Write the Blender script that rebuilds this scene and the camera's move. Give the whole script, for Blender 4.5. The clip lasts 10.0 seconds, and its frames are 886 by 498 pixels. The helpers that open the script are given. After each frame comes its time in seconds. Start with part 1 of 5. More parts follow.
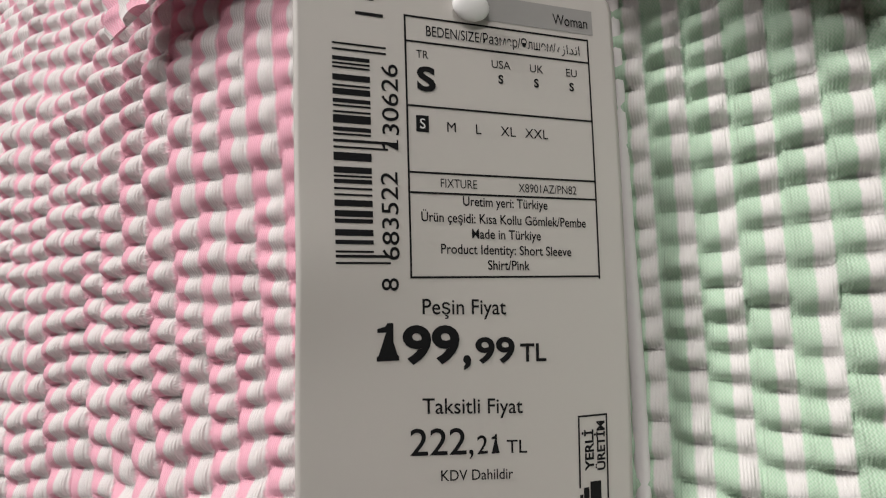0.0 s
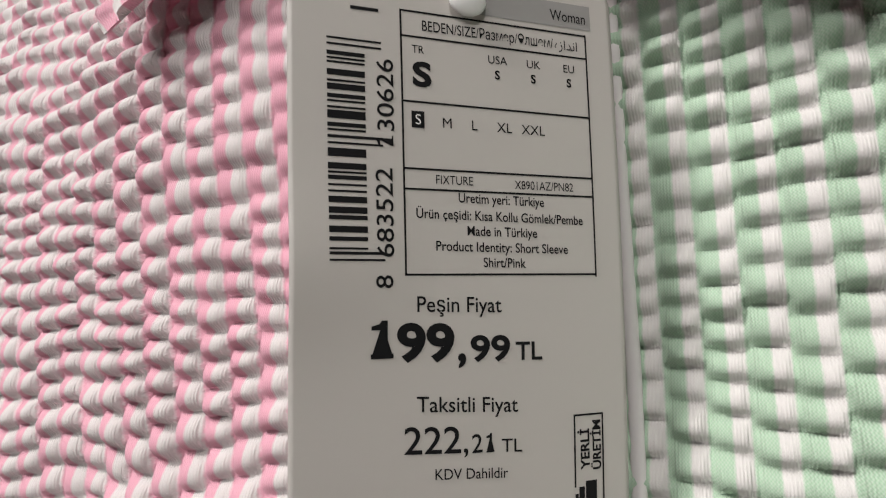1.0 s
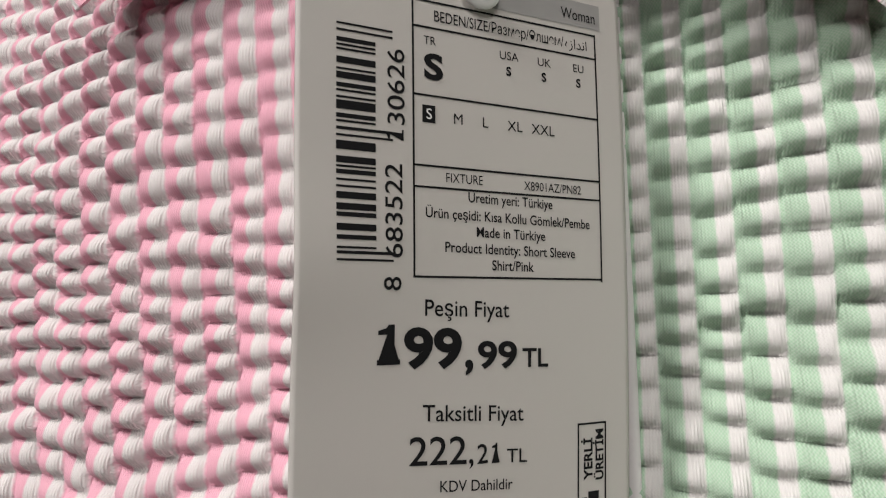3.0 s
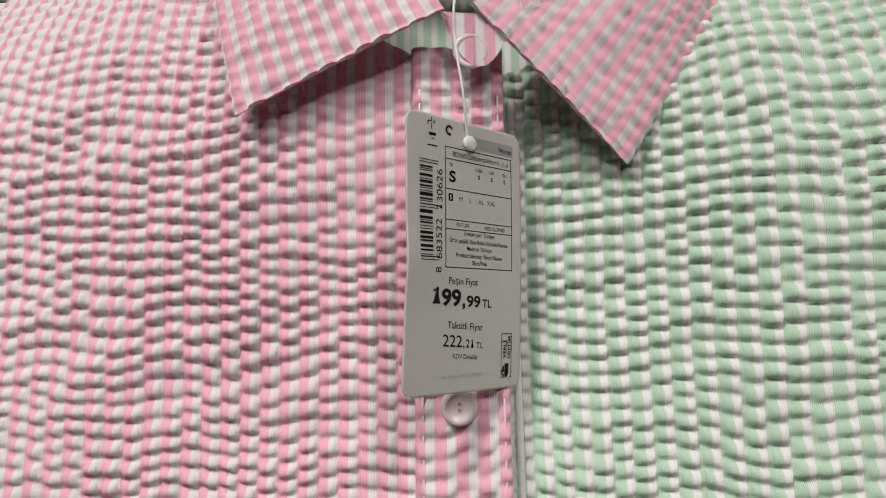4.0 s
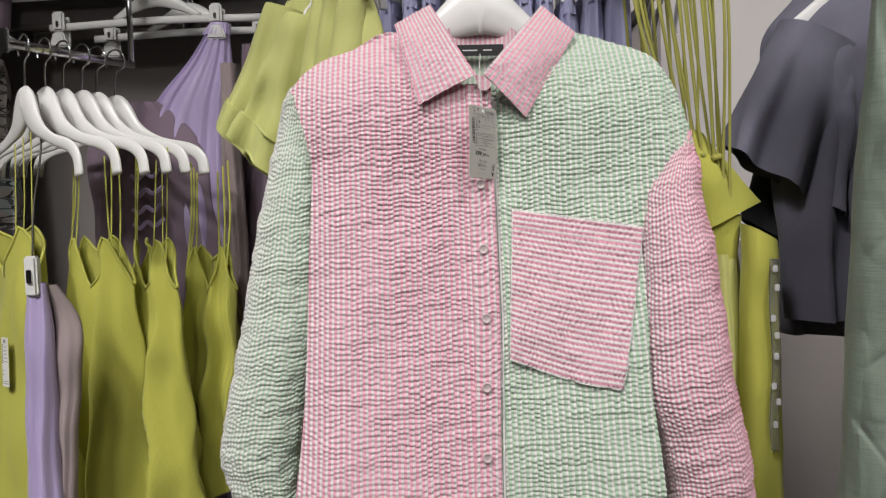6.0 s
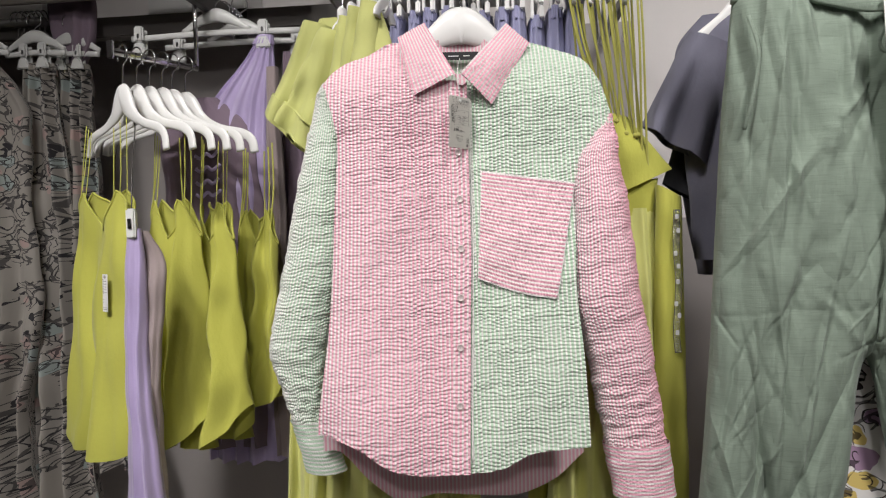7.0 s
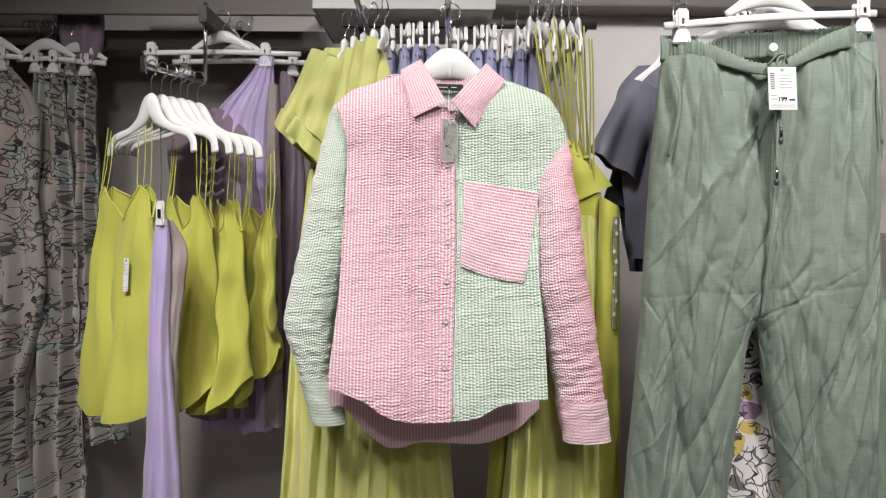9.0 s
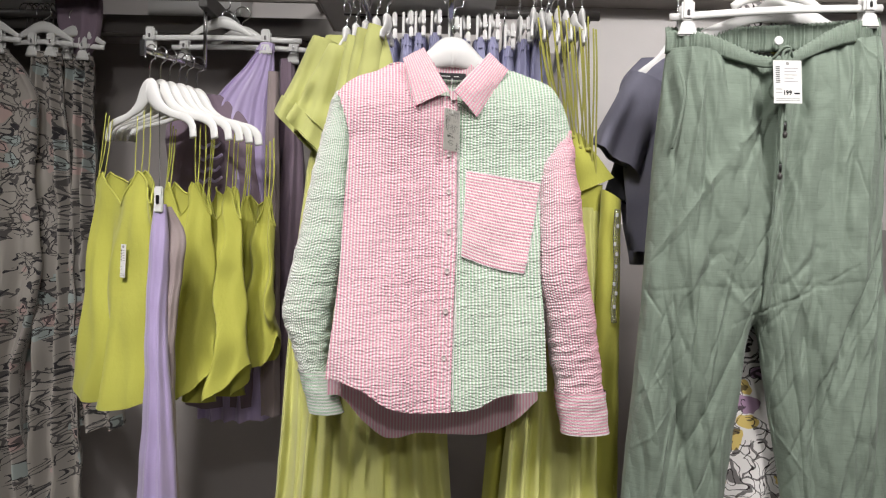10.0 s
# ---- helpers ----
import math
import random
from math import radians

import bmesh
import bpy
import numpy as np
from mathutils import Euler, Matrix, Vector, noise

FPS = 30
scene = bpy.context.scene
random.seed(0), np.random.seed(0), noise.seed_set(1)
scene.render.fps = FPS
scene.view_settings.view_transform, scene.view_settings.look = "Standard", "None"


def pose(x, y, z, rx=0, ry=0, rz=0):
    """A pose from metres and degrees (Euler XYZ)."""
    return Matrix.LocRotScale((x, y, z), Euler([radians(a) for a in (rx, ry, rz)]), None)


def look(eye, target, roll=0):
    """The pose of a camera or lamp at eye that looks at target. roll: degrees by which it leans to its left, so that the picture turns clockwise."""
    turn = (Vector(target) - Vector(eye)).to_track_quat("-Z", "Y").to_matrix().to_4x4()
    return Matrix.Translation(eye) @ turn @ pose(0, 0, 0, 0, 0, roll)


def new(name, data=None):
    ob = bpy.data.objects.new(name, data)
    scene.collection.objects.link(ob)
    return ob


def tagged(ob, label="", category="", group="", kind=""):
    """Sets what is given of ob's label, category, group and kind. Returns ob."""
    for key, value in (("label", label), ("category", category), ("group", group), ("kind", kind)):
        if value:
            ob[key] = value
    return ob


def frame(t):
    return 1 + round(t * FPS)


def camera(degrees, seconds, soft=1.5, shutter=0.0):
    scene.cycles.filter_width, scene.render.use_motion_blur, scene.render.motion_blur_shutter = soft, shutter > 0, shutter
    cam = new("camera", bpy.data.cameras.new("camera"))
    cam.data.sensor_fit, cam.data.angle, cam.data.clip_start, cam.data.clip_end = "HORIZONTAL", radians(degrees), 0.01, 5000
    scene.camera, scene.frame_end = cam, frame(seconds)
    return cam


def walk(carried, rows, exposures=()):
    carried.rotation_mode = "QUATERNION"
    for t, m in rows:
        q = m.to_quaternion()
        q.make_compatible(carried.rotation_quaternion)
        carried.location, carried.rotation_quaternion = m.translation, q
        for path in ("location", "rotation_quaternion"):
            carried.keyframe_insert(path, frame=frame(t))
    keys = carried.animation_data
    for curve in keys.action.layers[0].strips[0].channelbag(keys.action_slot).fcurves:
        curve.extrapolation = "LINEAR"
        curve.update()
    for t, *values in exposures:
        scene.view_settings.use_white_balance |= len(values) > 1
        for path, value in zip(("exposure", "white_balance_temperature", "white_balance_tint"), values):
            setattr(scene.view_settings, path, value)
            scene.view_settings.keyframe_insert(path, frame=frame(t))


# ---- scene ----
cam = camera(66.0, 10.0, soft=1.2)
PATH = [
    (0, (0.0529, -0.1076, 1.368), (-0.9351, 1.626, 1.51), -3.2),
    (0.5, (0.0538, -0.1065, 1.367), (-0.9315, 1.6295, 1.497), -2.9),
    (1, (0.0528, -0.1066, 1.368), (-0.9305, 1.6296, 1.502), -3.0),
    (1.5, (0.0496, -0.1049, 1.369), (-0.9338, 1.6322, 1.494), -3.0),
    (2, (0.0463, -0.1023, 1.368), (-0.9023, 1.655, 1.488), -2.5),
    (3.3, (0.0394, -0.1122, 1.369), (-0.6864, 1.7458, 1.513), -1.3),
    (3.5, (0.0366, -0.1316, 1.367), (-0.5194, 1.7816, 1.54), -1.2),
    (3.7, (0.0372, -0.1628, 1.368), (-0.3819, 1.7856, 1.535), -1.1),
    (4, (0.0302, -0.2401, 1.365), (-0.2513, 1.7365, 1.474), -0.9),
    (4.5, (0.0272, -0.3512, 1.349), (-0.1343, 1.6405, 1.418), -1.5),
    (5, (0.0139, -0.53, 1.325), (-0.0748, 1.4683, 1.316), -1.6),
    (5.5, (0.0182, -0.6946, 1.304), (-0.1324, 1.2984, 1.221), -1.3),
    (5.7, (0.0093, -0.7651, 1.301), (-0.1322, 1.228, 1.202), -1.6),
    (6.8, (0.086, -1.1518, 1.209), (-0.1024, 0.8378, 1.144), -2.2),
    (7, (0.1033, -1.2052, 1.201), (-0.117, 0.7817, 1.125), -1.4),
    (7.5, (0.0935, -1.302, 1.193), (-0.1029, 0.6877, 1.135), -1.5),
    (8, (0.0435, -1.4156, 1.18), (-0.0001, 0.584, 1.138), -1.4),
    (8.5, (0.0149, -1.4814, 1.167), (0.0115, 0.5189, 1.144), -0.1),
    (9, (0.0049, -1.4987, 1.157), (-0.0094, 0.5003, 1.134), 0.5),
    (9.5, (0.0012, -1.4931, 1.151), (-0.0032, 0.5071, 1.111), 0.8),
    (10, (-0.0061, -1.4909, 1.15), (-0.0064, 0.5087, 1.107), 1.3),
]
walk(cam, [(t, look(e, g, r)) for t, e, g, r in PATH], exposures=((0, -0.19), (2, -0.19), (3.5, -0.18), (4, -0.36), (4.5, -0.52), (5.7, -0.34), (7, 0.03), (8.5, 0.19), (10, 0.22)))

# ---- light ----
world = bpy.data.worlds.new("shop_air")
scene.world = world
world.use_nodes = True
world.node_tree.nodes["Background"].inputs[0].default_value = (1.0, 0.96, 0.93, 1)
world.node_tree.nodes["Background"].inputs[1].default_value = 0.12
scene.view_settings.exposure = 0.0


def lamp(name, eye, target, watts, size, colour=(1, 0.97, 0.945), spread=150):
    data = bpy.data.lights.new(name, "AREA")
    data.shape, data.size, data.energy, data.color = "DISK", size, watts, colour
    data.spread = radians(spread)
    ob = new(name, data)
    ob.matrix_world = look(eye, target)
    return ob


# unseen lamps: the first is the key, the others are added fill
SPOTS = ((-0.50, -1.15), (0.80, -1.45), (-0.95, -1.55), (1.1, -1.9), (0.25, -3.3))
AIMS = ((0.0, 0.0, 1.0), (0.84, -0.1, 0.62), (-0.70, 0.25, 0.75), (0.75, 0.95, 1.8), (0.3, 0.0, 0.9))
for (sx, sy), aim, watts, spread in zip(SPOTS, AIMS, (6.9, 6.6, 5.6, 6.2, 8.2), (95, 66, 55, 60, 120)):
    lamp("unseen_area_lamp", (sx, sy, 2.9), aim, watts, 0.35, spread=spread)

# ---- materials ----
PITCH = 0.0069          # one colour stripe and one white stripe of the seersucker


class Nodes:
    """Short hand for building a node material."""

    def __init__(self, name):
        self.mat = bpy.data.materials.new(name)
        self.mat.use_nodes = True
        self.tree = self.mat.node_tree
        self.out = self.tree.nodes["Material Output"]
        self.bsdf = self.tree.nodes["Principled BSDF"]

    def add(self, kind, **values):
        node = self.tree.nodes.new(kind)
        for key, value in values.items():
            if key == "operation":
                node.operation = value
            elif key == "data_type":
                node.data_type = value
            elif key == "blend_type":
                node.blend_type = value
            elif key == "feature":
                node.feature = value
            elif key == "uv_map":
                node.uv_map = value
            elif key == "distance":
                node.distance = value
        return node

    def wire(self, a, b):
        self.tree.links.new(a, b)

    def math(self, op, a, b=None, c=None):
        n = self.add("ShaderNodeMath", operation=op)
        for i, v in enumerate((a, b, c)):
            if v is None:
                continue
            if isinstance(v, (int, float)):
                n.inputs[i].default_value = v
            else:
                self.wire(v, n.inputs[i])
        return n.outputs[0]

    def mix(self, fac, a, b, blend="MIX"):
        n = self.add("ShaderNodeMix", data_type="RGBA", blend_type=blend)
        for sock, v in ((n.inputs[0], fac), (n.inputs[6], a), (n.inputs[7], b)):
            if isinstance(v, (int, float)):
                sock.default_value = v
            elif isinstance(v, tuple):
                sock.default_value = (*v, 1) if len(v) == 3 else v
            else:
                self.wire(v, sock)
        return n.outputs[2]

    def noise(self, vec, scale, detail=3.0, rough=0.55, out=0):
        n = self.add("ShaderNodeTexNoise")
        n.inputs["Scale"].default_value, n.inputs["Detail"].default_value, n.inputs["Roughness"].default_value = scale, detail, rough
        if vec is not None:
            self.wire(vec, n.inputs["Vector"])
        return n.outputs[out]

    def ramp(self, fac, stops):
        n = self.add("ShaderNodeValToRGB")
        el = n.color_ramp.elements
        while len(el) < len(stops):
            el.new(0.5)
        for e, (p, c) in zip(el, stops):
            e.position, e.color = p, (*c, 1)
        self.wire(fac, n.inputs[0])
        return n.outputs[0]

    def scaled(self, vec, x, y, z):
        n = self.add("ShaderNodeVectorMath", operation="MULTIPLY")
        self.wire(vec, n.inputs[0])
        n.inputs[1].default_value = (x, y, z)
        return n.outputs[0]

    def bump(self, height, strength, depth, before=None):
        n = self.add("ShaderNodeBump")
        n.inputs["Strength"].default_value, n.inputs["Distance"].default_value = strength, depth
        self.wire(height, n.inputs["Height"])
        if before is not None:
            self.wire(before, n.inputs["Normal"])
        return n.outputs[0]

    def finish(self, colour, rough=0.85, normal=None, metal=0.0, sheen=0.0):
        if isinstance(colour, tuple):
            self.bsdf.inputs["Base Color"].default_value = (*colour, 1)
        else:
            self.wire(colour, self.bsdf.inputs["Base Color"])
        if isinstance(rough, (int, float)):
            self.bsdf.inputs["Roughness"].default_value = rough
        else:
            self.wire(rough, self.bsdf.inputs["Roughness"])
        self.bsdf.inputs["Metallic"].default_value = metal
        self.bsdf.inputs["Sheen Weight"].default_value = sheen
        if normal is not None:
            self.wire(normal, self.bsdf.inputs["Normal"])
        return self.mat


def seersucker(name, colour, white=(0.72, 0.685, 0.67)):
    """Striped, puckered cotton; the cloth's own metres are in the uv map."""
    n = Nodes(name)
    uv = n.add("ShaderNodeUVMap", uv_map="cloth").outputs[0]
    sep = n.add("ShaderNodeSeparateXYZ")
    n.wire(uv, sep.inputs[0])
    fray = n.noise(n.scaled(uv, 2600, 900, 1), 1.0, 2.0)
    u = n.math("ADD", n.math("MULTIPLY", sep.outputs[0], 1 / PITCH), n.math("MULTIPLY", n.math("SUBTRACT", fray, 0.5), 0.10))
    tri = n.math("ABSOLUTE", n.math("SUBTRACT", n.math("FRACT", n.math("ADD", u, 0.26)), 0.5))
    band = n.math("MULTIPLY_ADD", n.math("SUBTRACT", tri, 0.285), 14.0, 0.5)
    clampn = n.add("ShaderNodeClamp")
    n.wire(band, clampn.inputs[0])
    mask = clampn.outputs[0]
    thread_u = n.math("SINE", n.math("MULTIPLY", sep.outputs[0], 2 * math.pi / 0.00055))
    thread_v = n.math("SINE", n.math("MULTIPLY", sep.outputs[1], 2 * math.pi / 0.00060))
    weave = n.math("MULTIPLY", thread_u, thread_v)
    fleck = n.noise(n.scaled(uv, 1500, 1500, 1), 1.0, 2.0)
    worn = n.noise(n.scaled(uv, 60, 60, 1), 1.0, 3.0)
    tint = n.mix(n.math("MULTIPLY_ADD", weave, 0.20, 0.34), colour, white)
    tint = n.mix(n.math("MULTIPLY", fleck, 0.35), tint, tuple(min(1, c * 1.25 + 0.05) for c in colour))
    pale = n.mix(n.math("MULTIPLY", worn, 0.22), white, tuple(0.65 * w + 0.12 * c for w, c in zip(white, colour)))
    col = n.mix(mask, tint, pale)
    ribs = n.math("ADD", n.math("MULTIPLY", thread_u, 0.7), n.math("MULTIPLY", weave, 0.3))
    grain = n.math("ADD", ribs, n.math("MULTIPLY", fleck, 1.4))
    normal = n.bump(grain, 0.34, 0.00022)
    mat = n.finish(col, 0.9, normal, sheen=0.12)
    return mat


def cloth(name, colour, dark=0.8, weave=0.0006, rough=0.85, sheen=0.15, crease=0.0015, slub=1.0):
    """Plain dyed cloth with thread, slubs and fine creases."""
    n = Nodes(name)
    co = n.add("ShaderNodeTexCoord").outputs["Object"]
    big = n.noise(co, 5.0, 4.0)
    slubs = n.noise(n.scaled(co, 45, 45, 420), 1.0, 2.0)
    slubs2 = n.noise(n.scaled(co, 420, 420, 40), 1.0, 2.0)
    lo = tuple(c * dark for c in colour)
    hi = tuple(min(1.0, c * 1.12) for c in colour)
    base = n.mix(big, lo, hi)
    thread = n.math("MULTIPLY", n.math("ADD", slubs, slubs2), 0.5)
    col = n.mix(n.math("MULTIPLY", thread, 0.5 * slub), base, hi)
    col = n.mix(n.math("MULTIPLY", n.math("GREATER_THAN", thread, 0.62), 0.25 * slub), col, lo)
    fold = n.noise(n.scaled(co, 16, 16, 9), 1.0, 5.0, 0.6)
    b1 = n.bump(fold, 0.5, crease * 6)
    b2 = n.bump(thread, 0.35, weave, b1)
    return n.finish(col, rough, b2, sheen=sheen)


def linen(name, colour):
    """Slubby linen: uneven threads both ways and fine sharp crumples."""
    n = Nodes(name)
    co = n.add("ShaderNodeTexCoord").outputs["Object"]
    big = n.noise(co, 4.0, 4.0)
    weft = n.noise(n.scaled(co, 24, 24, 640), 1.0, 3.0, 0.6)
    warp = n.noise(n.scaled(co, 700, 700, 26), 1.0, 2.0)
    col = n.mix(big, tuple(c * 0.92 for c in colour), tuple(min(1, c * 1.08) for c in colour))
    dark = n.add("ShaderNodeClamp")
    n.wire(n.math("MULTIPLY", n.math("SUBTRACT", weft, 0.53), 5.0), dark.inputs[0])
    col = n.mix(n.math("MULTIPLY", dark.outputs[0], 0.75), col, tuple(c * 0.66 for c in colour))
    pale = n.add("ShaderNodeClamp")
    n.wire(n.math("MULTIPLY", n.math("SUBTRACT", 0.45, weft), 5.0), pale.inputs[0])
    col = n.mix(n.math("MULTIPLY", pale.outputs[0], 0.5), col, tuple(min(1, c * 1.3) for c in colour))
    col = n.mix(n.math("MULTIPLY", warp, 0.30), col, tuple(c * 0.75 for c in colour))
    ridge = n.math("ABSOLUTE", n.math("SUBTRACT", n.noise(n.scaled(co, 13, 13, 6), 1.0, 2.0, 0.5), 0.5))
    ridge2 = n.math("ABSOLUTE", n.math("SUBTRACT", n.noise(n.scaled(co, 34, 34, 15), 1.0, 2.0, 0.5), 0.5))
    b = n.bump(ridge, 0.65, 0.026)
    b = n.bump(ridge2, 0.45, 0.010, b)
    b = n.bump(n.math("ADD", weft, warp), 0.4, 0.0012, b)
    return n.finish(col, 0.82, b, sheen=0.1)


def satin(name, colour):
    n = Nodes(name)
    co = n.add("ShaderNodeTexCoord").outputs["Object"]
    fold = n.noise(n.scaled(co, 22, 22, 4), 1.0, 4.0)
    fine = n.noise(n.scaled(co, 500, 500, 900), 1.0, 1.0)
    col = n.mix(fold, tuple(c * 0.8 for c in colour), tuple(min(1, c * 1.15) for c in colour))
    return n.finish(col, 0.38, n.bump(fine, 0.12, 0.0004, n.bump(fold, 0.4, 0.006)), sheen=0.3)


def paisley(name, ground, ink, tints, scale=1.0, cover=0.47, thick=0.24, pick_a=0.6, pick_b=0.72):
    """A printed cloth: curled dark outlines and a few pale tints on a light ground."""
    n = Nodes(name)
    uv = n.add("ShaderNodeUVMap", uv_map="cloth").outputs[0]
    warp = n.add("ShaderNodeTexNoise")
    warp.inputs["Scale"].default_value = 16 / scale
    n.wire(uv, warp.inputs["Vector"])
    off = n.add("ShaderNodeVectorMath", operation="MULTIPLY_ADD")
    n.wire(warp.outputs["Color"], off.inputs[0])
    off.inputs[1].default_value = (0.075 * scale, 0.075 * scale, 0)
    n.wire(uv, off.inputs[2])
    cell = n.add("ShaderNodeTexVoronoi", feature="F1")
    cell.inputs["Scale"].default_value = 14 / scale
    n.wire(off.outputs[0], cell.inputs["Vector"])
    rings = n.math("ABSOLUTE", n.math("SINE", n.math("MULTIPLY", cell.outputs["Distance"], 15.0)))
    line = n.math("LESS_THAN", rings, thick)
    edge = n.add("ShaderNodeTexVoronoi", feature="DISTANCE_TO_EDGE")
    edge.inputs["Scale"].default_value = 25 / scale
    n.wire(off.outputs[0], edge.inputs["Vector"])
    leaf = n.math("LESS_THAN", edge.outputs["Distance"], 0.05)
    patch = n.noise(uv, 9 / scale, 2.0)
    where = n.math("GREATER_THAN", patch, cover)
    ink_mask = n.math("MULTIPLY", n.math("MAXIMUM", line, n.math("MULTIPLY", leaf, 0.8)), where)
    pick = n.add("ShaderNodeSeparateColor")
    n.wire(cell.outputs["Color"], pick.inputs[0])
    body = n.mix(n.math("MULTIPLY", n.math("GREATER_THAN", pick.outputs[0], pick_a), n.math("LESS_THAN", cell.outputs["Distance"], 0.33)), ground, tints[0])
    body = n.mix(n.math("MULTIPLY", n.math("GREATER_THAN", pick.outputs[1], pick_b), n.math("LESS_THAN", cell.outputs["Distance"], 0.4)), body, tints[1])
    col = n.mix(ink_mask, body, ink)
    fine = n.noise(n.scaled(uv, 900, 900, 1), 1.0, 2.0)
    return n.finish(col, 0.85, n.bump(fine, 0.2, 0.0004), sheen=0.1)


def plain(name, colour, rough=0.5, metal=0.0, grain=400.0, depth=0.0002, mottled=0.06):
    n = Nodes(name)
    co = n.add("ShaderNodeTexCoord").outputs["Object"]
    big = n.noise(co, 7.0, 4.0)
    fine = n.noise(co, grain, 3.0)
    f = n.math("ADD", n.math("MULTIPLY", big, 0.7), n.math("MULTIPLY", fine, 0.3))
    col = n.mix(f, tuple(c * (1 - 2 * mottled) for c in colour), tuple(min(1, c * (1 + mottled)) for c in colour))
    return n.finish(col, n.math("MULTIPLY_ADD", fine, 0.15, rough - 0.07), n.bump(fine, 0.25, depth), metal)


def clear(name, tint=(0.95, 0.96, 0.97), rough=0.08):
    n = Nodes(name)
    n.bsdf.inputs["Transmission Weight"].default_value = 0.92
    n.bsdf.inputs["IOR"].default_value = 1.45
    return n.finish(tint, rough)


def glowing(name, colour, strength):
    n = Nodes(name)
    n.bsdf.inputs["Emission Color"].default_value = (*colour, 1)
    n.bsdf.inputs["Emission Strength"].default_value = strength
    return n.finish((0.9, 0.9, 0.9), 0.4)


PINK = seersucker("pink_seersucker", (0.70, 0.222, 0.345))
GREEN = seersucker("green_seersucker", (0.275, 0.475, 0.298))
YELLOW = cloth("lime_crepe", (0.45, 0.445, 0.075), 0.85, slub=0.3)
# darker copy of the lime crepe, with the straps' shade in its colour
SHADED_LIME = cloth("shaded_lime_crepe", (0.36, 0.345, 0.07), 0.8, slub=0.3)
PALE_YELLOW = cloth("lime_twill", (0.50, 0.51, 0.18), 0.88, slub=0.3)
LIME_VOILE = cloth("lime_voile", (0.60, 0.60, 0.21), 0.85, slub=0.3, crease=0.0012)
SAGE = linen("sage_linen", (0.20, 0.25, 0.20))
SLATE = cloth("slate_crepe", (0.13, 0.127, 0.172), 0.75)
BLUE = cloth("periwinkle_crepe", (0.31, 0.31, 0.47), 0.8)
LILAC = satin("lilac_satin", (0.42, 0.34, 0.56))
MAUVE = cloth("mauve_crepe", (0.20, 0.145, 0.19), 0.8)
TAUPE = cloth("taupe_crepe", (0.30, 0.24, 0.24), 0.8)
BLACK_CLOTH = cloth("black_jersey", (0.012, 0.012, 0.016), 0.8)
PRINT = paisley("paisley_print", (0.30, 0.275, 0.25), (0.018, 0.016, 0.02), ((0.40, 0.29, 0.27), (0.29, 0.33, 0.32)), 0.80, 0.47, 0.27)
PRINT_BOLD = paisley("flower_print", (0.78, 0.75, 0.74), (0.02, 0.012, 0.015), ((0.66, 0.50, 0.16), (0.34, 0.22, 0.33)), 0.85, 0.40, 0.22, 0.25, 0.45)
CARD = plain("tag_card", (0.535, 0.505, 0.475), 0.42, grain=900.0, depth=0.00003, mottled=0.02)
INK = plain("black_ink", (0.012, 0.012, 0.013), 0.5, grain=900.0, depth=0.00001)
INK.node_tree.nodes["Principled BSDF"].inputs["Specular IOR Level"].default_value = 0.08
GREY_INK = plain("grey_ink", (0.33, 0.32, 0.31), 0.4, grain=900.0, depth=0.00001)
WHITE_INK = plain("white_ink", (0.75, 0.74, 0.73), 0.5)
PLASTIC = plain("white_hanger_plastic", (0.80, 0.79, 0.78), 0.32, grain=120.0, depth=0.00005, mottled=0.03)
PEG_PLASTIC = plain("milky_plastic", (0.66, 0.66, 0.65), 0.3, grain=120.0, depth=0.00005, mottled=0.04)
CHROME = plain("chrome", (0.62, 0.62, 0.63), 0.16, 1.0, mottled=0.03)
STEEL = plain("grey_powder_coat", (0.19, 0.175, 0.165), 0.5, 0.0, grain=700.0)
DARK_RAIL = plain("dark_rail_paint", (0.05, 0.045, 0.042), 0.45)
# dark wall tone: stands in for wall shade, dims bounce from unseen walls
WALL_SHADE = plain("wall_shade_tone", (0.36, 0.33, 0.32), 0.85, grain=220.0, depth=0.0006, mottled=0.05)
PLASTER = plain("grey_wall_paint", (0.74, 0.70, 0.69), 0.85, grain=220.0, depth=0.0006, mottled=0.05)
WHITE_BOARD = plain("white_board", (0.72, 0.71, 0.70), 0.55, mottled=0.05)
SHELF_PAINT = plain("shelf_paint", (0.19, 0.17, 0.155), 0.6, mottled=0.07)
TRAY_PAINT = plain("tray_paint", (0.50, 0.49, 0.475), 0.45, mottled=0.04)
FLOOR_TILE = plain("floor_tile", (0.42, 0.40, 0.38), 0.35, grain=90.0, mottled=0.1)
PEARL = plain("pearl_button", (0.66, 0.55, 0.55), 0.25, grain=300.0, depth=0.00005)
NYLON = plain("white_nylon", (0.80, 0.79, 0.78), 0.35)
LABEL = plain("black_woven_label", (0.014, 0.014, 0.016), 0.7, grain=1500.0)
GLINT = clear("clear_plastic")
SEAM = plain("white_seam_thread", (0.78, 0.75, 0.74), 0.9, grain=900.0)
LAMP_GLASS = glowing("lamp_glass", (1, 0.95, 0.88), 3.0)
